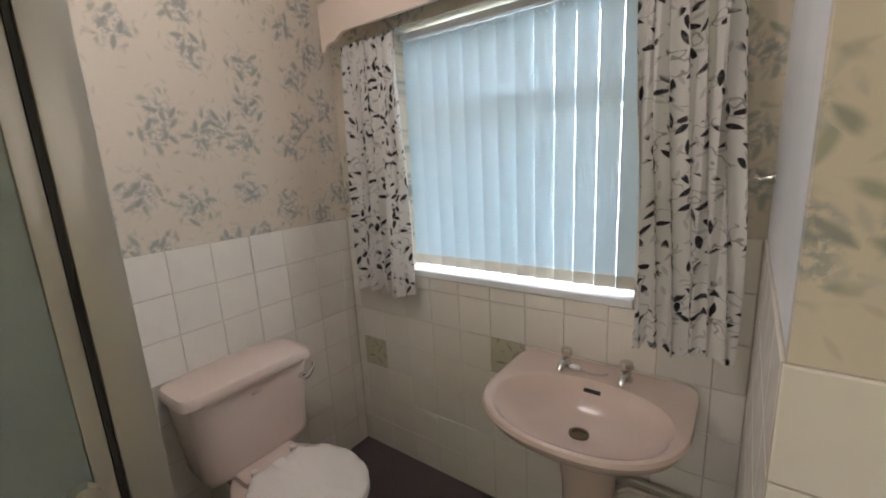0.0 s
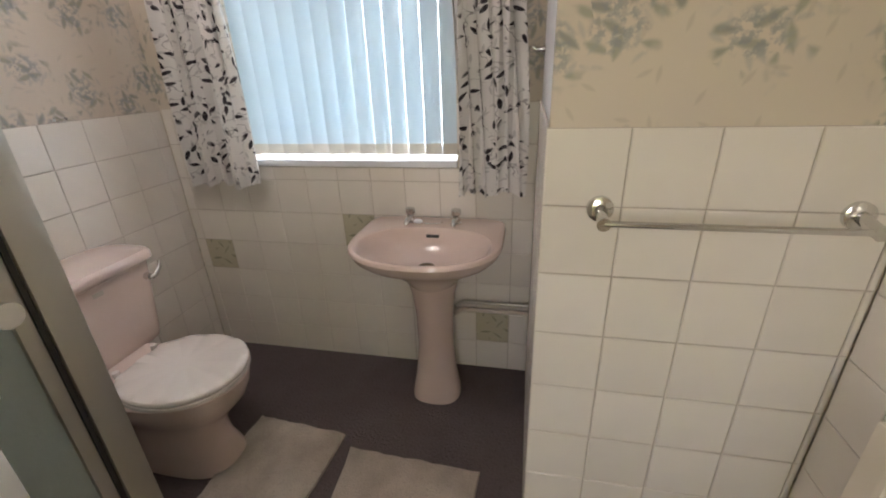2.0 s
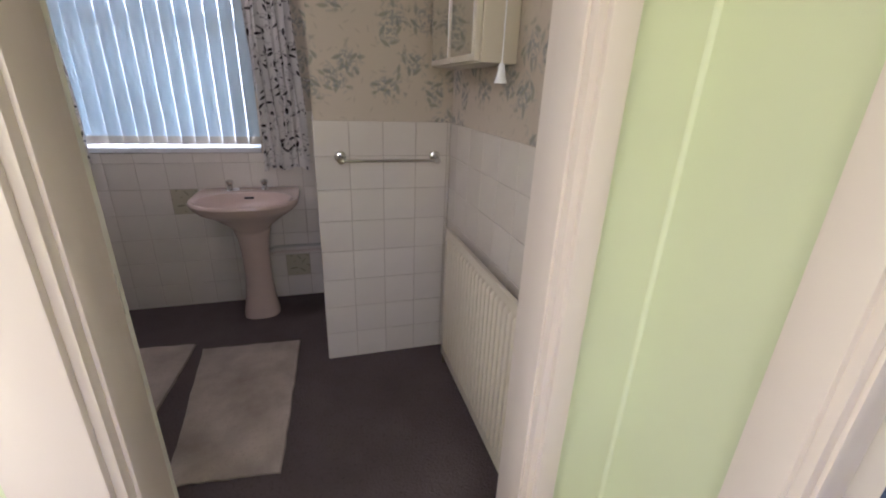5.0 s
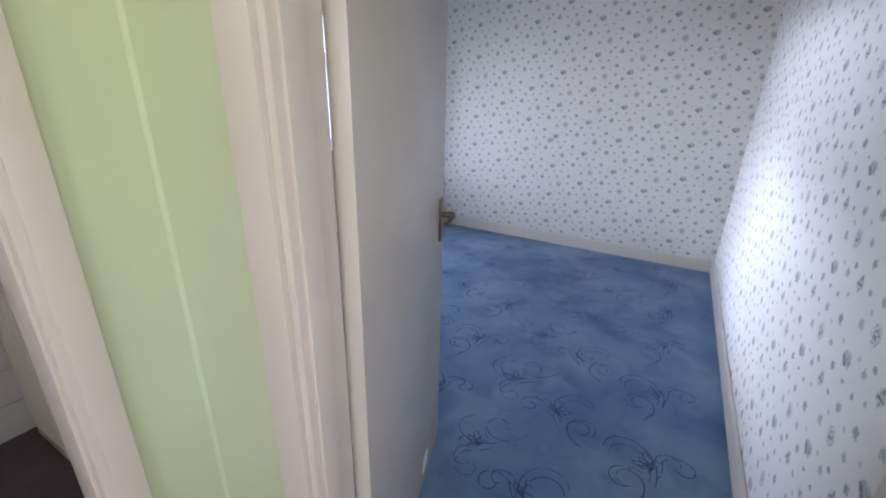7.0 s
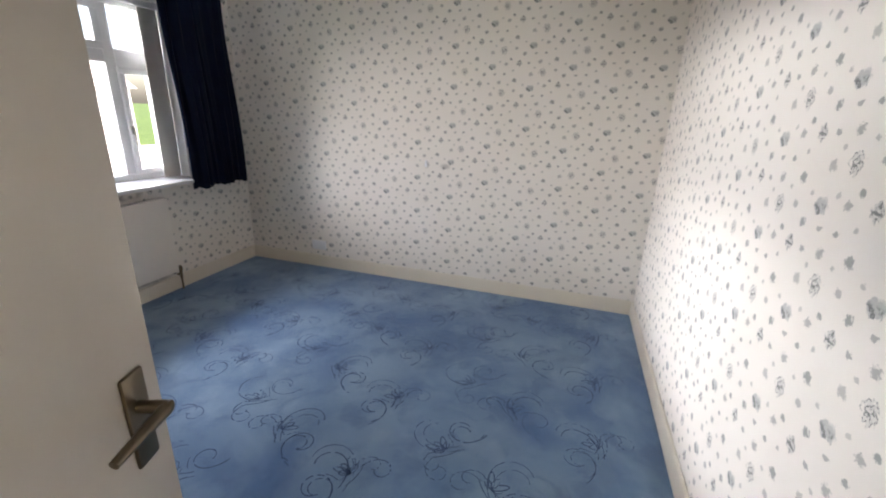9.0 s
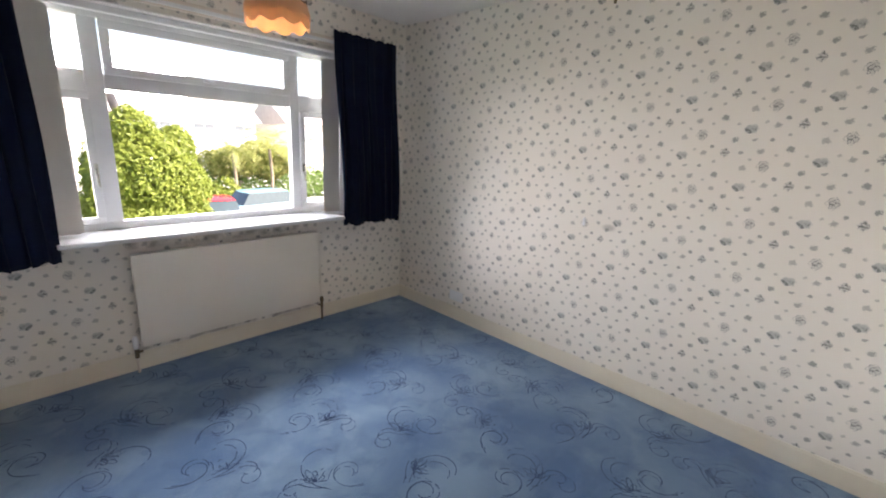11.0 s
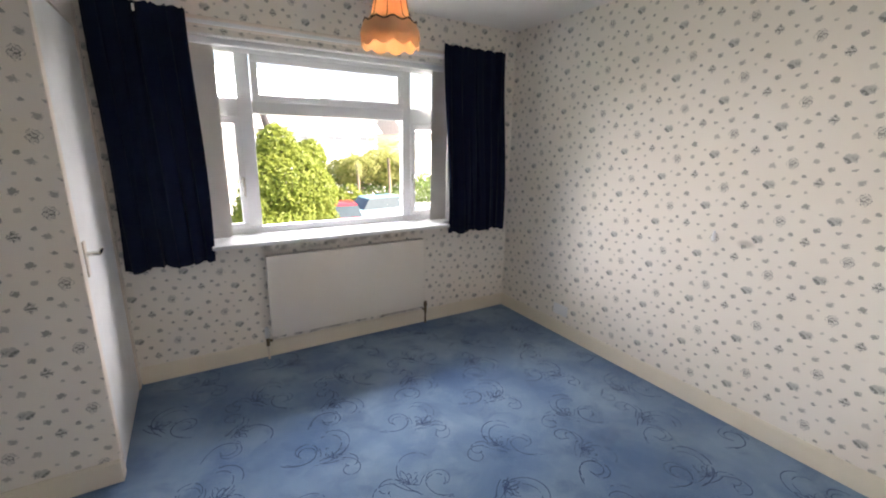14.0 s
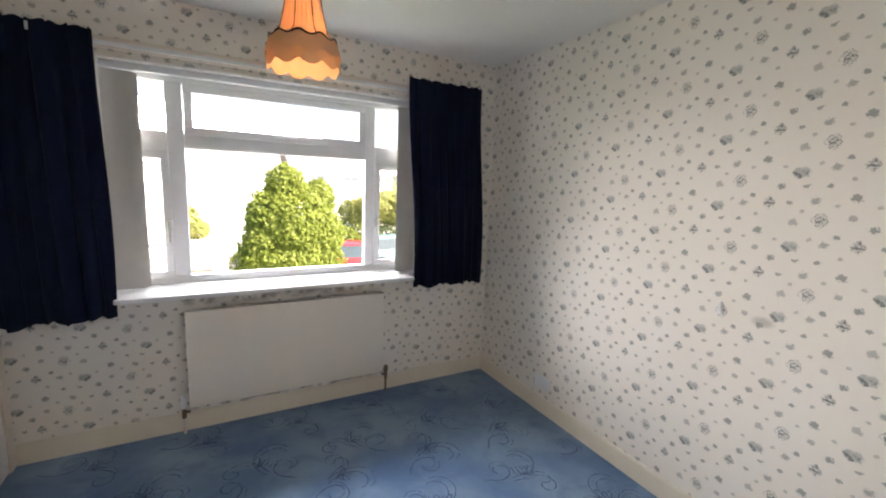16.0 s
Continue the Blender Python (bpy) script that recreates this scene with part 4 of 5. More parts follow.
for i in range(46):
    bmesh.ops.create_icosphere(chain, subdivisions=1, radius=0.0035, matrix=Matrix.Translation((BX0 + 0.03 + i * 0.0195, 1.676, 1.962 - 0.006 * math.sin(i * 0.9))))
part("bead_chain", chain, UPVC, bblind)
curtain("curtain", (-1.395, -1.085), (-1.425, -1.075), 0.925, 1.985, 1.548, 6, 0.026, PRINT, "white curtain with black leaf print at the bathroom window", 2)
curtain("curtain", (-0.212, 0.022), (-0.198, 0.062), 0.908, 1.985, 1.548, 6, 0.026, PRINT, "white curtain with black leaf print at the bathroom window", 5)
# pelmet with curved lower corners
pel = bmesh.new()
prof = [(-1.415, 2.135), (-1.415, 1.955), (-1.395, 1.955), (-1.385, 1.975), (-1.36, 1.985), (-1.33, 1.985), (-1.31, 2.00), (-1.28, 2.012)]
prof += [(-x - 1.35, z) for x, z in prof[::-1]]
fr = [pel.verts.new((x, 1.465, z)) for x, z in prof]
bk = [pel.verts.new((x, 1.480, z)) for x, z in prof]
pel.faces.new(fr)
pel.faces.new(bk[::-1])
for i in range(len(fr)):
    j = (i + 1) % len(fr)
    pel.faces.new((fr[i], bk[i], bk[j], fr[j]))
box(pel, -1.4145, 0.0645, 1.4805, BN - 0.001, 2.12, 2.135)
PELMET = painted("pelmet_paint", (0.66, 0.55, 0.47), 0.4)
solid("pelmet", pel, PELMET, "pinkish cream pelmet with curved ends above the bathroom window", "pelmet", smooth=False)

# basin on its pedestal
basin = thing("washbasin", (-0.295, 1.42, 0), "pink china washbasin on a pedestal with two chrome taps", "washbasin")
cx = -0.297


def basin_ring(z, s, cy=1.372, a=0.290, b=0.252, push=0.0):
    return oval(cx, cy + push, z, a * s, b * s, 64, 2.3, 9.0)


bowl = [oval(cx, 1.46, 0.545, 0.085, 0.095, 64), oval(cx, 1.45, 0.60, 0.125, 0.125, 64), oval(cx, 1.43, 0.665, 0.205, 0.170, 64, 2.1, 2.8),
        basin_ring(0.712, 0.885, push=0.018), basin_ring(0.742, 0.965, push=0.005), basin_ring(0.768, 1.0), basin_ring(0.780, 0.985), basin_ring(0.784, 0.955)]
bowl += [oval(cx, 1.320, 0.780, 0.252, 0.178, 64, 2.2, 2.3), oval(cx, 1.322, 0.768, 0.243, 0.169, 64, 2.2, 2.3), oval(cx, 1.328, 0.735, 0.225, 0.150, 64, 2.15, 2.3),
         oval(cx, 1.340, 0.700, 0.18, 0.115, 64), oval(cx, 1.352, 0.677, 0.10, 0.065, 64), oval(cx, 1.360, 0.670, 0.024, 0.022, 64)]
body = part("bowl", loft(bmesh.new(), bowl), PINK, basin)
ped = [oval(cx, 1.445, 0.0, 0.108, 0.100, 32, 2.6), oval(cx, 1.445, 0.03, 0.106, 0.098, 32, 2.6), oval(cx, 1.45, 0.12, 0.090, 0.085, 32, 2.4), oval(cx, 1.455, 0.25, 0.078, 0.076, 32),
       oval(cx, 1.455, 0.42, 0.080, 0.080, 32), oval(cx, 1.455, 0.52, 0.092, 0.092, 32), oval(cx, 1.455, 0.575, 0.108, 0.105, 32)]
part("pedestal", loft(bmesh.new(), ped), PINK, basin)
part("drain", loft(bmesh.new(), [oval(cx, 1.359, z, a, a * 0.93, 24) for z, a in ((0.6705, 0.030), (0.676, 0.030), (0.676, 0.021), (0.6715, 0.019))], end=True), BRONZE, body, "dark chrome waste")
over = bmesh.new()
box(over, cx - 0.027, cx + 0.027, 1.4800, 1.4950, 0.742, 0.755, 0.003)
part("overflow", over, RUBBER, body, "dark overflow slot")
for tx in (-0.405, -0.212):
    t = part("tap", rod(bmesh.new(), [(tx, 1.553, 0.781), (tx, 1.553, 0.786), (tx, 1.553, 0.79), (tx, 1.553, 0.815)], [0.022, 0.022, 0.015, 0.014], 16), CHROME, basin, "chrome pillar tap")
    part("tap_head", rod(bmesh.new(), [(tx, 1.553, 0.815), (tx, 1.553, 0.820), (tx, 1.553, 0.834), (tx, 1.553, 0.843), (tx, 1.553, 0.845)], [0.014, 0.020, 0.021, 0.019, 0.012], 8), CHROME, t)
    part("spout", rod(bmesh.new(), [(tx, 1.545, 0.806), (tx, 1.515, 0.808), (tx, 1.49, 0.802), (tx, 1.483, 0.792)], [0.012, 0.011, 0.010, 0.009]), CHROME, t)
part("plug_chain", rod(bmesh.new(), [(-0.375, 1.545, 0.787), (-0.35, 1.53, 0.787), (-0.315, 1.522, 0.787), (-0.28, 1.53, 0.787), (-0.268, 1.545, 0.787)], 0.0022, 6), CHROME, basin, "thin plug chain")
soap = bmesh.new()
bmesh.ops.create_icosphere(soap, subdivisions=2, radius=1.0, matrix=Matrix.LocRotScale((-0.368, 1.530, 0.794), None, (0.02, 0.013, 0.009)))
solid("bath_plug", soap, UPVC, "small pale plug resting on the basin", "plug")

# pipes beside the basin
for z, m in ((0.385, ALU), (0.345, GLOSS)):
    solid("water_pipe", rod(bmesh.new(), [(cx + 0.07, 1.56, z), (cx + 0.10, 1.602, z), (CX0 - 0.009, 1.602, z)], 0.009), m, "horizontal water pipe on the tiles behind the basin", "pipe")

# toilet
wc = thing("toilet", (-1.15, 0.94, 0), "pink close-coupled toilet with a white seat lid, shut", "toilet")
ty = 0.945


def pan_ring(z, x0, x1, half, p=2.2):
    return [(x, y, z) for x, y, _ in oval((x0 + x1) / 2, ty, z, (x1 - x0) / 2, half, 40, p)]


part("pan", loft(bmesh.new(), [pan_ring(0.0, -1.40, -0.975, 0.116, 2.8), pan_ring(0.03, -1.40, -0.978, 0.113, 2.8), pan_ring(0.10, -1.40, -1.005, 0.100, 2.4), pan_ring(0.18, -1.40, -1.01, 0.104), pan_ring(0.25, -1.42, -0.955, 0.130),
                               pan_ring(0.31, -1.44, -0.900, 0.166), pan_ring(0.36, -1.44, -0.880, 0.184), pan_ring(0.392, -1.44, -0.876, 0.188), pan_ring(0.398, -1.43, -0.888, 0.178)]), PINK, wc)
part("pan_shelf", boxed(-1.50, -1.283, ty - 0.118, ty + 0.118, 0.345, 0.420, bevel=0.014), PINK, wc)


def seat_ring(z, s, p=2.15):
    return [(max(x, -1.278), y, z) for x, y, _ in oval(-1.090, ty, z, 0.216 * s, 0.192 * s, 44, p)]


seat = part("seat", loft(bmesh.new(), [seat_ring(0.399, 0.97), seat_ring(0.402, 0.99), seat_ring(0.412, 0.99), seat_ring(0.415, 0.97)]), SEAT_WHITE, wc, "white plastic seat")


def shell_ring(z, s, flute):
    """An outline of the lid; flute: how far its shell ribs swell."""
    ring = []
    for i, (x, y, _) in enumerate(oval(-1.090, ty, z, 0.214 * s, 0.190 * s, 132, 2.15)):
        k = 1 + flute * abs(math.cos(math.pi * i / 11))
        ring.append((max(-1.090 + (x + 1.090) * k, -1.278), ty + (y - ty) * k, z + 0.12 * flute * abs(math.cos(math.pi * i / 11))))
    return ring


part("lid", loft(bmesh.new(), [shell_ring(0.416, 0.98, 0.0), shell_ring(0.420, 0.99, 0.012), shell_ring(0.428, 0.99, 0.016), shell_ring(0.435, 0.965, 0.018), shell_ring(0.441, 0.85, 0.016), shell_ring(0.443, 0.55, 0.008), shell_ring(0.444, 0.2, 0.0)]), SEAT_WHITE, wc, "white shell-ribbed plastic seat lid, shut")
for dy in (-0.08, 0.08):
    part("seat_hinge", rod(bmesh.new(), [(-1.296, ty + dy, 0.419), (-1.296, ty + dy, 0.442)], 0.012), SEAT_WHITE, seat)


def tank(z, x1, half, p=7.0):
    x0 = BW + 0.012
    return [(x, y, z) for x, y, _ in oval((x0 + x1) / 2, ty, z, (x1 - x0) / 2, half, 48, p)]


tk = part("cistern", loft(bmesh.new(), [tank(0.405, -1.375, 0.185), tank(0.415, -1.365, 0.198), tank(0.44, -1.362, 0.205), tank(0.735, -1.345, 0.235)]), PINK, wc)
part("cistern_lid", loft(bmesh.new(), [tank(0.736, -1.335, 0.243), tank(0.742, -1.330, 0.250), tank(0.765, -1.330, 0.250), tank(0.778, -1.340, 0.243), tank(0.785, -1.38, 0.215, 4.0)]), PINK, wc)
lev = rod(bmesh.new(), [(-1.352, ty + 0.190, 0.675), (-1.330, ty + 0.190, 0.675)], [0.014, 0.012], 12)
rod(lev, [(-1.325, ty + 0.185, 0.672), (-1.318, ty + 0.200, 0.678), (-1.314, ty + 0.222, 0.700), (-1.318, ty + 0.232, 0.725)], [0.010, 0.010, 0.008, 0.005])
part("flush_lever", lev, CHROME, tk, "chrome flush lever")
part("maker_badge", boxed(-1.3515, -1.3455, ty - 0.02, ty + 0.02, 0.690, 0.708, bevel=0.004), GROUT, tk, "small grey badge")
part("overflow_nut", rod(bmesh.new(), [(-1.46, ty - 0.13, 0.385), (-1.46, ty - 0.13, 0.406)], 0.02, 8), BRONZE, tk)
waste = rod(bmesh.new(), [(-1.39, ty, 0.19), (-1.47, ty, 0.19), (-1.53, ty, 0.19)], [0.055, 0.052, 0.055], 20)
part("waste_pipe", waste, UPVC, wc)

# mats
def mat(name, corners, label, seed):
    r = random.Random(seed)
    pts = []
    n = 14
    for k in range(4):
        a, b = Vector(corners[k]), Vector(corners[(k + 1) % 4])
        for i in range(n):
            p = a.lerp(b, i / n)
            pts.append((p.x + r.uniform(-0.004, 0.004), p.y + r.uniform(-0.004, 0.004)))
    mid = (sum(p[0] for p in pts) / len(pts), sum(p[1] for p in pts) / len(pts))
    def rg(z, k):
        return [(mid[0] + (x - mid[0]) * k, mid[1] + (y - mid[1]) * k, z) for x, y in pts]
    return solid(name, loft(bmesh.new(), [rg(0.001, 1.0), rg(0.009, 1.0), rg(0.013, 0.985)]), MAT_PILE, label, "mat")


mat("bath_mat", [(-0.565, 1.06), (-0.052, 1.036), (-0.098, 0.130), (-0.50, 0.165)], "beige rectangular mat on the dark bathroom floor", 1)
mat("pedestal_mat", [(-1.02, 1.150), (-0.612, 1.120), (-0.655, 0.560), (-1.02, 0.580)], "stained beige mat round the toilet foot", 2)

# radiator of the bathroom
brad = thing("radiator_bathroom", (0.68, 0.2, 0.08), "cream ribbed panel radiator on the bathroom wall", "radiator")
part("panel", boxed(0.678, 0.698, -0.32, 0.640, 0.080, 0.783, bevel=0.006), RAD_BATH, brad)
for i in range(24):
    y = -0.285 + i * 0.0375
    rib = bmesh.new()
    for zz in ((0.13, 0.75),):
        loft(rib, [[(0.679, y - 0.012, zz[0]), (0.679, y + 0.012, zz[0]), (0.679, y + 0.012, zz[1]), (0.679, y - 0.012, zz[1])],
                   [(0.670, y - 0.006, zz[0] + 0.02), (0.670, y + 0.006, zz[0] + 0.02), (0.670, y + 0.006, zz[1] - 0.02), (0.670, y - 0.006, zz[1] - 0.02)]])
    part("rib", rib, RAD_BATH, brad)
for y in (-0.15, 0.45):
    part("bracket", boxed(0.6985, 0.738, y - 0.02, y + 0.02, 0.2, 0.72), RAD_BATH, brad)
part("pipe", rod(bmesh.new(), [(0.70, 0.655, 0.001), (0.70, 0.655, 0.12)], 0.0075), BRONZE, brad)
part("valve", rod(bmesh.new(), [(0.70, 0.655, 0.12), (0.70, 0.655, 0.20)], 0.014), UPVC, brad)

# towel rail
tr = thing("towel_rail", (0.43, 0.80, 1.085), "chrome towel rail on the tiled boxing", "towel rail")
for x in (0.215, 0.662):
    p = part("flange", rod(bmesh.new(), [(x, 0.821, 1.092), (x, 0.812, 1.092), (x, 0.808, 1.092)], [0.027, 0.026, 0.018], 20), CHROME, tr)
    part("post", rod(bmesh.new(), [(x, 0.812, 1.092), (x, 0.77, 1.082), (x, 0.752, 1.080)], [0.012, 0.012, 0.014], 14), CHROME, p)
part("bar", rod(bmesh.new(), [(0.215, 0.757, 1.081), (0.662, 0.757, 1.081)], 0.0065, 12), CHROME, tr)

# wall cabinet and light cord
MIRROR = metal("mirror_silver", (0.85, 0.86, 0.85), 0.05)
cab = thing("wall_cabinet", (0.69, 0.42, 1.48), "cream metal-edged wall cabinet with mirrored doors", "cabinet")
part("body", boxed(0.622, BE - 0.001, 0.162, 0.688, 1.480, 2.02, bevel=0.006), RAD_BATH, cab)
d = part("door", boxed(0.600, 0.6215, 0.164, 0.424, 1.484, 2.016, bevel=0.004), RAD_BATH, cab)
part("door_panel", boxed(0.598, 0.600, 0.185, 0.405, 1.505, 1.995), MIRROR, d)
d = part("door", boxed(0.600, 0.6215, 0.426, 0.686, 1.484, 2.016, bevel=0.004), RAD_BATH, cab)
part("door_panel", boxed(0.598, 0.600, 0.447, 0.667, 1.505, 1.995), MIRROR, d)

cord = thing("pull_cord_bathroom", (0.587, -0.086, H), "white pull cord with a bell-shaped end", "pull cord")
part("switch_box", boxed(0.547, 0.627, -0.126, -0.046, H - 0.035, H - 0.001, bevel=0.006), UPVC, cord)
part("cord", rod(bmesh.new(), [(0.587, -0.086, H - 0.035), (0.587, -0.086, 1.462)], 0.0018, 6), UPVC, cord)
part("bell", rod(bmesh.new(), [(0.587, -0.086, 1.466), (0.587, -0.086, 1.455), (0.587, -0.086, 1.435), (0.587, -0.086, 1.418)], [0.006, 0.009, 0.012, 0.018], 14), UPVC, cord)

lampb = thing("ceiling_light_bathroom", (-0.62, 0.60, H), "round opal ceiling light of the bathroom, lit", "lamp")
part("base", loft(bmesh.new(), [oval(-0.62, 0.60, H - 0.001, 0.10, 0.10), oval(-0.62, 0.60, H - 0.03, 0.10, 0.10)]), UPVC, lampb)

# small chrome hooks
def hook(x, y, z, axis):
    d = (-1, 0, 0) if axis == "-x" else (1, 0, 0)
    bm = rod(bmesh.new(), [(x + d[0] * t, y + d[1] * t, z + q) for t, q in ((0, 0), (0.008, 0), (0.03, -0.002), (0.042, 0.006))], [0.014, 0.008, 0.005, 0.006], 10)
    return solid("wall_hook", bm, CHROME, "small chrome hook on the bathroom wall", "hook")


hook(CX0 - 0.001, 1.52, 1.415, "-x")
hook(BW + 0.001, 1.19, 1.245, "x")

# shower cubicle
sh = thing("shower_cubicle", (-1.1, 0.0, 0), "aluminium-framed shower cubicle with obscure glass, shut", "shower")
SX, SY = -0.70, 0.455
part("tray", boxed(BW + 0.002, SX + 0.02, BS + 0.002, SY + 0.005, 0.001, 0.12, bevel=0.012), UPVC, sh, "white shower tray")
part("corner_post", boxed(SX - 0.022, SX + 0.016, SY - 0.057, SY - 0.001, 0.121, 1.98, bevel=0.004), ALU, sh, "polished aluminium post")
part("wall_post", boxed(SX - 0.02, SX + 0.015, BS + 0.002, BS + 0.035, 0.121, 1.98, bevel=0.003), ALU, sh)
for z0, z1 in ((0.121, 0.160), (1.94, 1.98)):
    part("rail", boxed(SX - 0.018, SX + 0.012, BS + 0.0355, SY - 0.0625, z0, z1, bevel=0.003), ALU, sh)
    part("rail", boxed(BW + 0.003, SX - 0.0225, SY - 0.035, SY - 0.005, z0, z1, bevel=0.003), ALU, sh)
part("seal", boxed(SX - 0.005, SX + 0.010, SY - 0.066, SY - 0.0575, 0.1605, 1.9395), RUBBER, sh, "dark rubber door seal")
sd = part("door", boxed(SX - 0.012, SX + 0.008, SY - 0.092, SY - 0.0665, 0.1605, 1.9395, bevel=0.003), ALU, sh, "aluminium door stile")
part("glass", boxed(SX - 0.005, SX + 0.001, BS + 0.036, SY - 0.0925, 0.1605, 1.9395), SHOWER_GLASS, sd, "grey-green obscure glass")
part("knob", rod(bmesh.new(), [(SX + 0.008, SY - 0.110, 1.055), (SX + 0.02, SY - 0.110, 1.055), (SX + 0.026, SY - 0.110, 1.055), (SX + 0.045, SY - 0.110, 1.055)], [0.012, 0.010, 0.020, 0.020], 16), CHROME, sd, "round chrome knob")
part("side_panel", boxed(BW + 0.004, SX - 0.0225, SY - 0.023, SY - 0.017, 0.1605, 1.9395), SHOWER_GLASS, sh, "grey-green obscure glass")

# ---- outside ----
GZ = -2.75
PAVING = ground_mix("pale_concrete", (0.50, 0.48, 0.45), (0.60, 0.58, 0.55), 0.8)
BRICKY = ground_mix("pinkish_masonry", (0.46, 0.33, 0.27), (0.55, 0.42, 0.35), 2.0)
LAWN = ground_mix("lawn", (0.05, 0.09, 0.02), (0.09, 0.13, 0.035), 1.2)
PALE = painted("pale_render", (0.72, 0.70, 0.66), 0.8, 0.08)
ROOFING = painted("slate_roof", (0.42, 0.38, 0.36), 0.8, 0.1)
RED = painted("red_car_paint", (0.42, 0.03, 0.035), 0.25)
BLUE = painted("blue_green_car_paint", (0.16, 0.30, 0.36), 0.25)
DARK = plastic("tinted_car_glass", (0.05, 0.07, 0.08), 0.1)
# panes lightened: haze over the far houses is put into their colour
HAZE_PANE = plastic("hazed_house_glass", (0.30, 0.33, 0.36), 0.15)
BARK = ground_mix("bark", (0.24, 0.19, 0.14), (0.34, 0.28, 0.22), 4.0)
BUSH = foliage("bush_leaves", (0.15, 0.20, 0.03), (0.30, 0.34, 0.07))
PALM = foliage("palm_fronds", (0.26, 0.30, 0.08), (0.48, 0.47, 0.19))
HEDGE = foliage("hedge_leaves", (0.14, 0.22, 0.06), (0.24, 0.34, 0.10))
TARMAC = ground_mix("tarmac_drive", (0.17, 0.16, 0.155), (0.22, 0.21, 0.20), 0.6)
structure("ground", boxed(-400, 400, -400, 900, GZ - 0.5, GZ), LAWN, "grass and gardens stretching to the horizon", "ground")
structure("road", boxed(-60, 60, 17, 24, GZ, GZ + 0.02), TARMAC, "pale tarmac road past the gardens", "road")


def crown(parts, count, size, mat, name, parent, seed, lift=0.5):
    """Many small folded leaves over uneven lobes."""
    r = random.Random(seed)
    verts, faces = [], []
    for _ in range(count):
        (cx_, cy_, cz_), (rx, ry, rz) = r.choices(parts, weights=[p[1][0] * p[1][2] for p in parts])[0]
        d = Vector((r.gauss(0, 1), r.gauss(0, 1), r.gauss(0, 1))).normalized()
        k = r.uniform(0.78, 1.04) * (1 + 0.10 * noise.noise(d * 3.0 + Vector((cx_, 0, cz_))))
        p = Vector((cx_ + d.x * rx * k, cy_ + d.y * ry * k, cz_ + d.z * rz * k))
        n = (d + Vector((r.uniform(-0.8, 0.8), r.uniform(-0.8, 0.8), r.uniform(-0.3, 0.9)))).normalized()
        u = n.orthogonal().normalized()
        u = (Matrix.Rotation(r.uniform(0, math.tau), 3, n) @ u)
        w = n.cross(u)
        s = size * r.uniform(0.6, 1.3)
        b = len(verts)
        verts += [p - u * s, p + w * s * 0.45 + n * s * 0.15, p + u * s, p - w * s * 0.45 + n * s * 0.15]
        faces += [(b, b + 1, b + 2), (b, b + 2, b + 3)]
    me = bpy.data.meshes.new(name)
    me.from_pydata(verts, [], faces)
    me.materials.append(mat)
    ob = new(name, me)
    ob.parent = parent
    return ob


def tree(name, x, y, lobes, count, size, mat, label, seed, trunk=0.16):
    t = thing(name, Matrix.Identity(4), label, "bush" if "bush" in name else "tree")
    top = max(c[2] for c, _ in lobes)
    part("trunk", rod(bmesh.new(), [(x, y, GZ), (x + 0.03, y, GZ + (top - GZ) * 0.4), (x, y, top)], [trunk, trunk * 0.7, trunk * 0.25], 10), BARK, t)
    for (a, b, c), _ in lobes[1:6]:
        part("limb", rod(bmesh.new(), [(x, y, GZ + (c - GZ) * 0.55), ((x + a) / 2, (y + b) / 2, GZ + (c - GZ) * 0.8), (a, b, c)], [trunk * 0.45, trunk * 0.3, trunk * 0.12], 8), BARK, t)
    crown(lobes, count, size, mat, "crown", t, seed)
    return t


bx, by = 4.9, 15.4
tree("garden_bush", bx, by, [((bx + 0.05, by, -0.3), (1.5, 1.3, 1.75)), ((bx - 0.15, by, 1.20), (0.72, 0.7, 0.86)), ((bx + 1.15, by + 0.5, 0.78), (0.62, 0.7, 0.78)), ((bx - 0.85, by - 0.1, 0.1), (0.72, 0.8, 1.0)),
      ((bx + 1.2, by, -0.7), (0.78, 0.9, 1.2)), ((bx - 0.9, by - 0.2, -1.0), (0.9, 0.9, 1.1)), ((bx - 0.1, by - 0.2, -1.7), (2.0, 1.2, 1.1))], 36000, 0.085, BUSH, "tall rounded bush with bright yellow-green leaves", 11)


def palm(x, y, top, fronds, size, seed):
    """A garden palm: a ringed trunk and arching fronds of many leaflets."""
    r = random.Random(seed)
    t = thing("garden_palm", Matrix.Identity(4), "garden palm with arching yellow-green fronds behind the hedge", "palm tree")
    part("trunk", rod(bmesh.new(), [(x, y, GZ), (x + 0.1, y, (GZ + top) / 2), (x, y, top)], [0.12, 0.09, 0.09], 10), BARK, t)
    verts, faces = [], []
    for k in range(fronds):
        az, up = math.tau * k / fronds + r.uniform(-0.2, 0.2), r.uniform(0.1, 1.2)
        p, d = Vector((x, y, top)), Vector((math.cos(az) * math.cos(up), math.sin(az) * math.cos(up), math.sin(up)))
        for i in range(14):
            p = p + d * size / 14
            d = (d + Vector((0, 0, -0.11))).normalized()
            side = d.cross(Vector((0, 0, 1))).normalized()
            for sg in (-1, 1):
                tip = p + side * sg * size * 0.22 * math.sin(math.pi * (i + 1.5) / 16) + d * size * 0.1 + Vector((0, 0, -0.12))
                b = len(verts)
                verts += [p - d * 0.03, p + d * 0.03, tip]
                faces.append((b, b + 1, b + 2))
    me = bpy.data.meshes.new("fronds")
    me.from_pydata(verts, [], faces)
    me.materials.append(PALM)
    ob = new("fronds", me)
    ob.parent = t


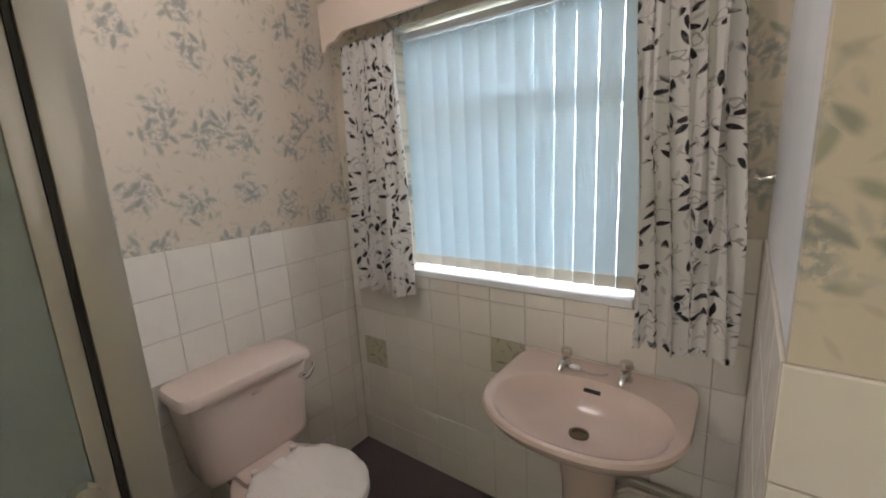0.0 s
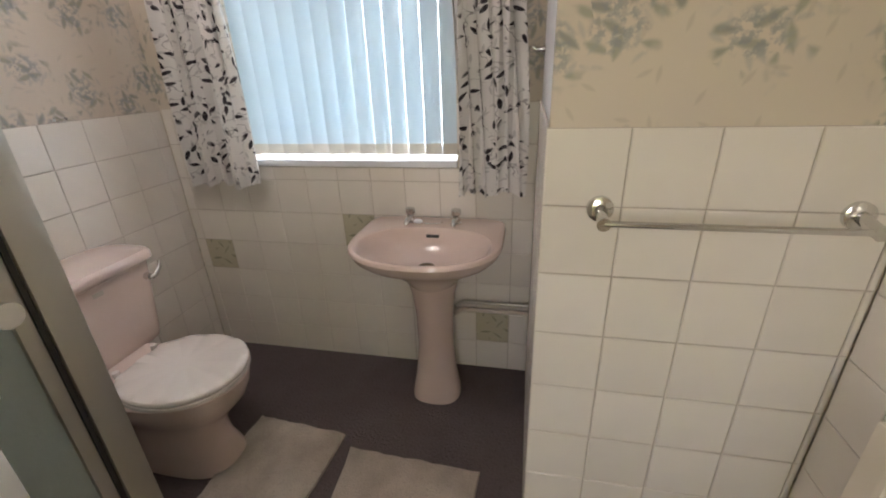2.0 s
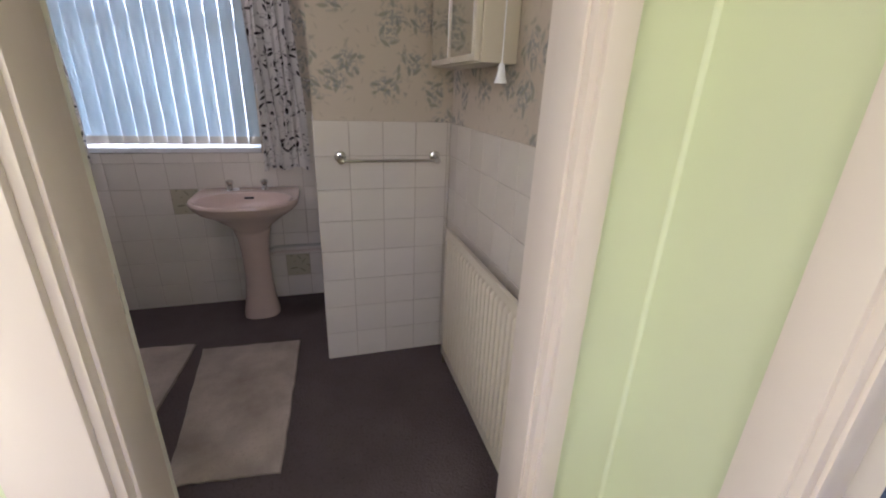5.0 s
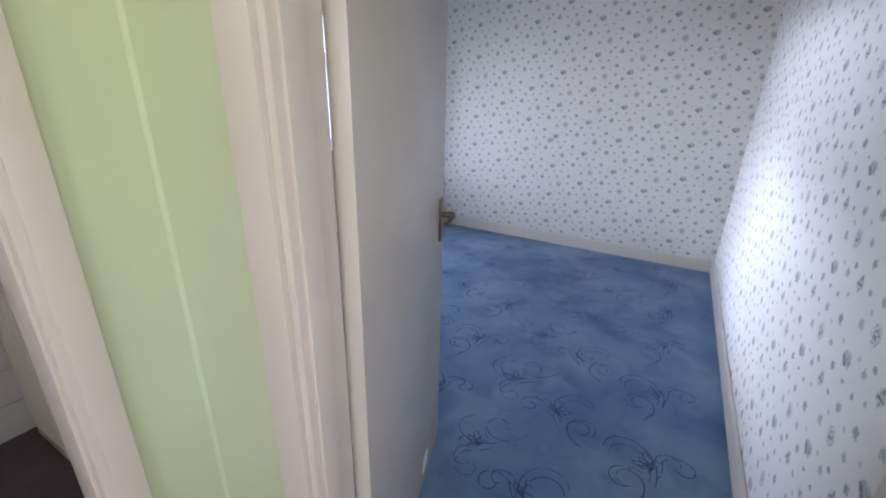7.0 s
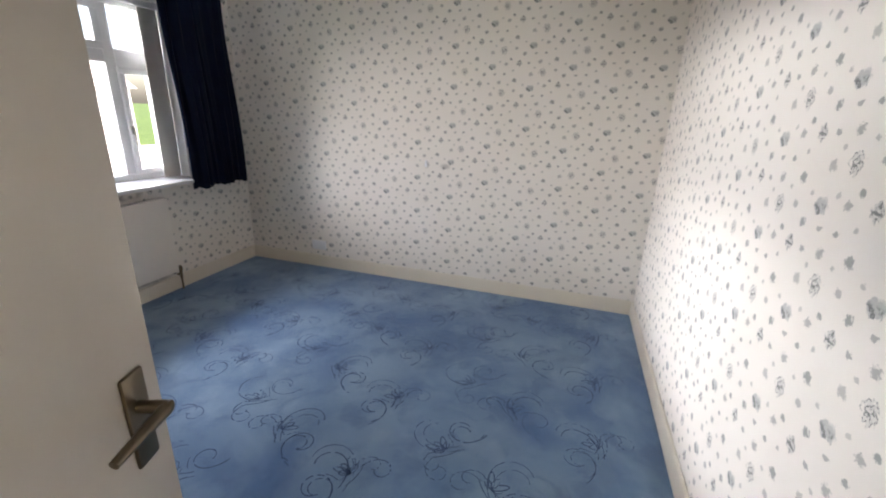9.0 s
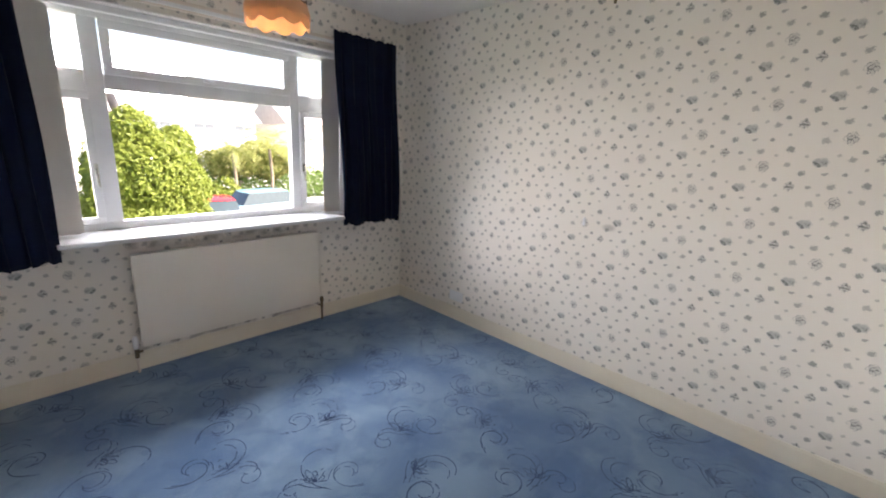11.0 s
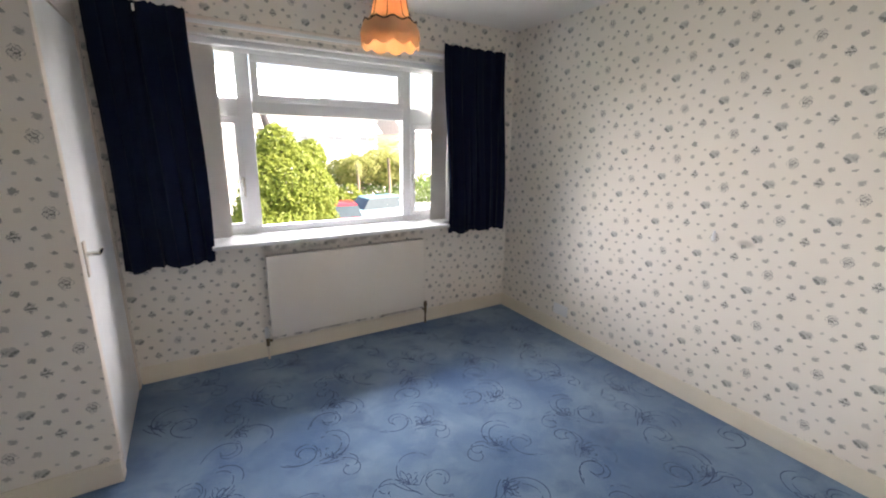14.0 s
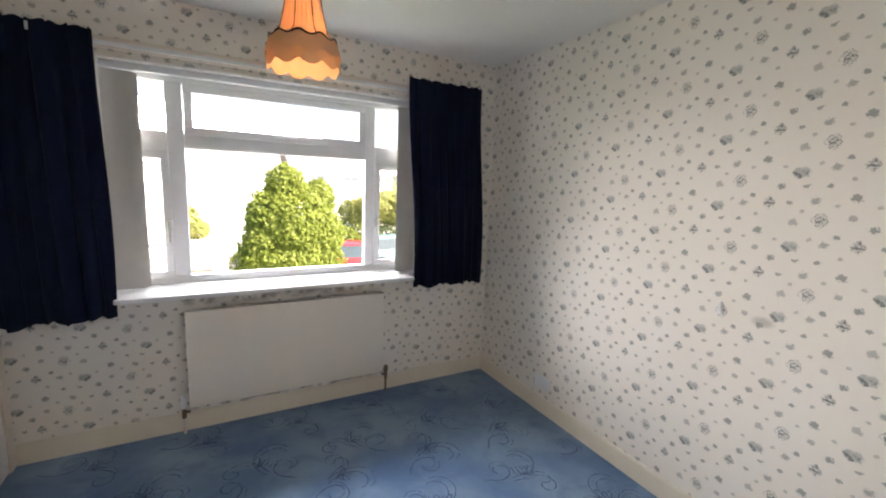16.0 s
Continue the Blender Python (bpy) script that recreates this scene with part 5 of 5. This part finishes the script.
palm(10.6, 23.4, 0.35, 26, 1.9, 3)
palm(12.5, 23.0, 0.55, 26, 2.0, 5)
palm(14.4, 24.0, 0.2, 22, 1.8, 8)
tree("garden_tree", 11.4, 25.0, [((11.4, 25.0, -0.3), (1.6, 1.0, 0.9)), ((10.2, 25.0, -0.4), (1.0, 0.9, 0.8)), ((12.6, 25.0, 0.2), (1.1, 0.9, 0.8)), ((14.0, 25.2, -0.2), (1.3, 0.9, 0.9)), ((13.2, 25.0, -0.6), (1.2, 0.9, 0.8))], 7000, 0.14, PALM, "spreading yellow-green garden tree beyond the road", 17)
tree("garden_tree", 0.9, 27.0, [((0.9, 27.0, -1.0), (0.7, 0.7, 0.8)), ((0.5, 27.0, -1.4), (0.6, 0.6, 0.6)), ((1.4, 27.0, -1.6), (0.7, 0.6, 0.6))], 2600, 0.13, PALM, "small yellow-green garden tree beyond the wall", 18)


def hedge(x0, x1, y, h, seed, label, mat=None):
    r = random.Random(seed)
    lobes, x = [], x0
    while x < x1:
        lobes.append(((x, y + r.uniform(-0.2, 0.2), GZ + h * 0.5), (0.8, 0.6, h * r.uniform(0.45, 0.62))))
        x += 0.8
    t = thing("hedge", Matrix.Identity(4), label, "hedge")
    part("stem", rod(bmesh.new(), [((x0 + x1) / 2, y, GZ), ((x0 + x1) / 2, y, GZ + h * 0.6)], 0.06, 8), BARK, t)
    crown(lobes, int(1500 * (x1 - x0) * h / 4), 0.12, mat or HEDGE, "crown", t, seed)


hedge(7.5, 18.0, 25.2, 2.0, 31, "clipped green garden hedge beyond the road")
hedge(9.0, 10.6, 22.6, 1.7, 32, "rounded green shrub in a front garden", BUSH)
hedge(-14.0, -6.0, 27.0, 1.6, 33, "low green hedge in front of a pale house")


def house(x0, x1, y, eaves, ridge, label, seed):
    """A pale rendered house with a pitched roof, and windows with frames."""
    t = thing("house", Matrix.Identity(4), label, "house")
    part("wall", boxed(x0, x1, y, y + 8, GZ, eaves), PALE, t, smooth=False)
    rf = bmesh.new()
    loft(rf, [[(x0 - 0.4, y - 0.5, eaves), (x0 - 0.4, y + 4, ridge), (x0 - 0.4, y + 8.5, eaves), (x0 - 0.4, y + 4, eaves - 0.15)],
              [(x1 + 0.4, y - 0.5, eaves), (x1 + 0.4, y + 4, ridge), (x1 + 0.4, y + 8.5, eaves), (x1 + 0.4, y + 4, eaves - 0.15)]])
    part("roof", rf, ROOFING, t, smooth=False)
    for z in (GZ + 0.9, GZ + 3.5):
        if z + 1.2 > eaves:
            continue
        x = x0 + 1.0
        while x + 1.6 < x1:
            w = part("window", boxed(x, x + 1.6, y - 0.04, y - 0.005, z, z + 1.2), UPVC, t)
            part("pane", boxed(x + 0.08, x + 0.76, y - 0.05, y - 0.041, z + 0.08, z + 1.12), HAZE_PANE, w)
            part("pane", boxed(x + 0.84, x + 1.52, y - 0.05, y - 0.041, z + 0.08, z + 1.12), HAZE_PANE, w)
            x += 3.1


house(-8.0, 7.2, 38.0, 2.4, 5.0, "pale rendered house across the road", 1)
house(8.5, 17.5, 37.0, 2.2, 4.8, "pale rendered house with a grey roof behind the palms", 2)
house(21.0, 31.0, 38.0, 2.4, 5.0, "pale rendered house across the road", 3)
house(-24.0, -12.0, 38.0, 2.4, 5.0, "pale rendered house across the road", 4)


def car(x, y, length, paint, label, turn_deg, tall=1.45):
    """A parked car with body, cabin glass, wheels and lamps."""
    m = pose(x, y, GZ + 0.02, 0, 0, turn_deg)
    c = thing("parked_car", m, label, "car")
    L, W = length / 2, 0.86

    def ring(z, k, a, b):
        return [(a, -W * k, z), (b, -W * k, z), (b + 0.05, 0, z), (b, W * k, z), (a, W * k, z), (a - 0.05, 0, z)]
    bm = loft(bmesh.new(), [ring(0.25, 0.92, -L, L), ring(0.5, 1.0, -L - 0.03, L + 0.03), ring(0.78, 0.98, -L, L - 0.05), ring(0.92, 0.90, -L + 0.1, L - 0.5)])
    bmesh.ops.bevel(bm, geom=bm.edges[:], offset=0.04, segments=2, affect="EDGES")
    bm.transform(m)
    body_ = part("body", bm, paint, c)
    bm = loft(bmesh.new(), [ring(0.91, 0.86, -L + 0.25, L - 1.0), ring(tall - 0.06, 0.70, -L + 0.65, L - 1.75)])
    bm.transform(m)
    part("cabin_glass", bm, DARK, body_)
    bm = loft(bmesh.new(), [ring(tall - 0.06, 0.71, -L + 0.62, L - 1.72), ring(tall, 0.62, -L + 0.8, L - 1.9)])
    bm.transform(m)
    part("roof", bm, paint, body_)
    for sx in (-L + 0.75, L - 0.8):
        for sy in (-0.78, 0.78):
            bm = rod(bmesh.new(), [(sx, sy - 0.1, 0.31), (sx, sy + 0.1, 0.31)], 0.31, 20)
            bm.transform(m)
            w = part("wheel", bm, RUBBER, c)
            bm = rod(bmesh.new(), [(sx, sy - 0.105, 0.31), (sx, sy + 0.105, 0.31)], 0.19, 16)
            bm.transform(m)
            part("rim", bm, ALU, w)
    for sx, mt in ((L + 0.01, UPVC), (-L - 0.01, RED)):
        for sy in (-0.62, 0.62):
            bm = boxed(sx - 0.04, sx + 0.04, sy - 0.14, sy + 0.14, 0.6, 0.72, bevel=0.02)
            bm.transform(m)
            part("lamp_glass", bm, mt, c)


car(7.95, 18.3, 3.9, RED, "red car parked beyond the garden", 80)
car(10.9, 19.2, 4.4, BLUE, "pale blue-green car parked beyond the garden", 8, 1.5)
structure("pavement", boxed(-60, 60, 24.001, 37.9, GZ, GZ + 0.10), PAVING, "pale concrete pavement and drives across the road", "pavement")
gw = boxed(-14, 2.2, 15.6, 15.85, GZ, GZ + 0.95, bevel=0.02)
box(gw, -14, 2.25, 15.55, 15.9, GZ + 0.951, GZ + 1.02, bevel=0.015)
solid("garden_wall", gw, BRICKY, "low pinkish garden wall beside the road", "wall")

# ---- pieces of the floors and walls ----
def spiral(x, y, ang, length, curl, n=16):
    """A line that starts at (x, y) and rolls up; curl: how far it turns in all, in radians."""
    pts, a = [(x, y)], ang
    for i in range(n):
        a += curl / n * (0.3 + 1.4 * i / n)
        x, y = x + math.cos(a) * length / n, y + math.sin(a) * length / n
        pts.append((x, y))
    return pts


def petal(x, y, ang, length, w):
    c, s = math.cos(ang), math.sin(ang)
    out = []
    for i in range(9):
        t = math.tau * i / 8
        u, v = length * (0.5 - 0.5 * math.cos(t)), w * math.sin(t)
        out.append((x + u * c - v * s, y + u * s + v * c))
    return out


def motif(r):
    """Three rolled arms round a small flower with leaf lines under it."""
    lines = [spiral(0.01, -0.119, 2.25, 0.42, -3.5, 22), spiral(0.145, -0.202, 2.85, 0.42, -6.1, 26), spiral(-0.065, -0.01, 2.45, 0.28, 5.8, 24)]
    lines += [spiral(0.026, -0.100, 2.25, 0.33, -3.7, 18), spiral(0.128, -0.184, 2.9, 0.34, -6.2, 22), spiral(-0.06, 0.022, 2.6, 0.17, 4.2, 14)]
    lines += [spiral(-0.077, -0.005, -1.1, 0.12, 0.6, 8), spiral(-0.06, 0.02, -1.0, 0.12, 0.5, 8), spiral(0.03, -0.06, 0.9, 0.06, -0.6, 6)]
    for ang, ln in ((0.1, 0.05), (0.5, 0.08), (1.05, 0.065), (1.6, 0.088), (2.2, 0.05)):
        lines.append(petal(-0.022, -0.035, ang + r.uniform(-0.1, 0.1), ln, 0.013))
    return lines


def scrolls():
    """The carved pattern as flat strips, groove shade in their colour: rows of one motif, each row turned or mirrored,
    three rows to the repeat.
    """
    r = random.Random(21)
    verts, faces = [], []
    for j in range(-7, 5):
        shift, turn, flip = ((0.13, 0.0, 1), (0.38, -1.05, -1), (0.01, -1.57, 1))[(j % 3 + 3) % 3]
        my = 0.15 + 0.331 * j + (0.04 if flip > 0 and turn else 0.0)
        c, s = math.cos(turn), math.sin(turn)
        for i in range(1, 9):
            mx = shift + 0.5 * i
            for line in motif(r):
                pts = [(mx + flip * u * c - v * s, my + flip * u * s + v * c) for u, v in line]
                inside = all(WEST + 0.03 < x < FAR - 0.03 and SOUTH + 0.03 < y < NORTH - 0.03 and not (x < KX + 0.03 and y > KY - 0.03) for x, y in pts)
                if not inside or r.random() < 0.05:
                    continue
                thick = r.uniform(0.0014, 0.0028)
                for p, q in zip(pts, pts[1:]):
                    if r.random() < 0.14:
                        continue
                    dx, dy = q[0] - p[0], q[1] - p[1]
                    ln = math.hypot(dx, dy) or 1.0
                    w = thick * r.uniform(0.7, 1.2)
                    nx, ny = -dy / ln * w, dx / ln * w
                    b = len(verts)
                    verts.extend([(p[0] + nx, p[1] + ny, 0.0012), (p[0] - nx, p[1] - ny, 0.0012), (q[0] - nx, q[1] - ny, 0.0012), (q[0] + nx, q[1] + ny, 0.0012)])
                    faces.append((b, b + 1, b + 2, b + 3))
    me = bpy.data.meshes.new("carved_scrolls")
    me.from_pydata(verts, [], faces)
    me.materials.append(GROOVE_SHADE)
    ob = new("carved_scrolls", me)
    ob.parent = floor_bed
    tagged(ob, "flat dark lines for the shade in the carved scrolls of the blue pile", kind="stuff")


scrolls()
ZP = 0.1556
tiles(wall_bw, "y", BW, 0.42, BN - 0.007, 0.812, 0.1525, 0.0, 8, 0.1548, 0.006)
tiles(wall_bn, "x", BN, BW + 0.007, CX0 - 0.007, 0.012, 0.1525, 0.0, 8, ZP, -0.006, skip=[(BX0, BX1, 0.992, 3.0)], decor={(1, 3), (6, 4), (10, 1)})
tiles(boxing, "x", CY0, CX0 - 0.006, BE - 0.0062, 0.1, 0.156, 0.0, 8, 0.1563, -0.007)
tiles(boxing_side, "y", CX0, CY0 + 0.001, BN - 0.007, 0.82, 0.1525, 0.0, 8, 0.1563, -0.006)
tiles(wall_be, "y", BE, BS + 0.003, CY0 - 0.0072, 0.386, 0.158, 0.0, 8, 0.156, -0.006)
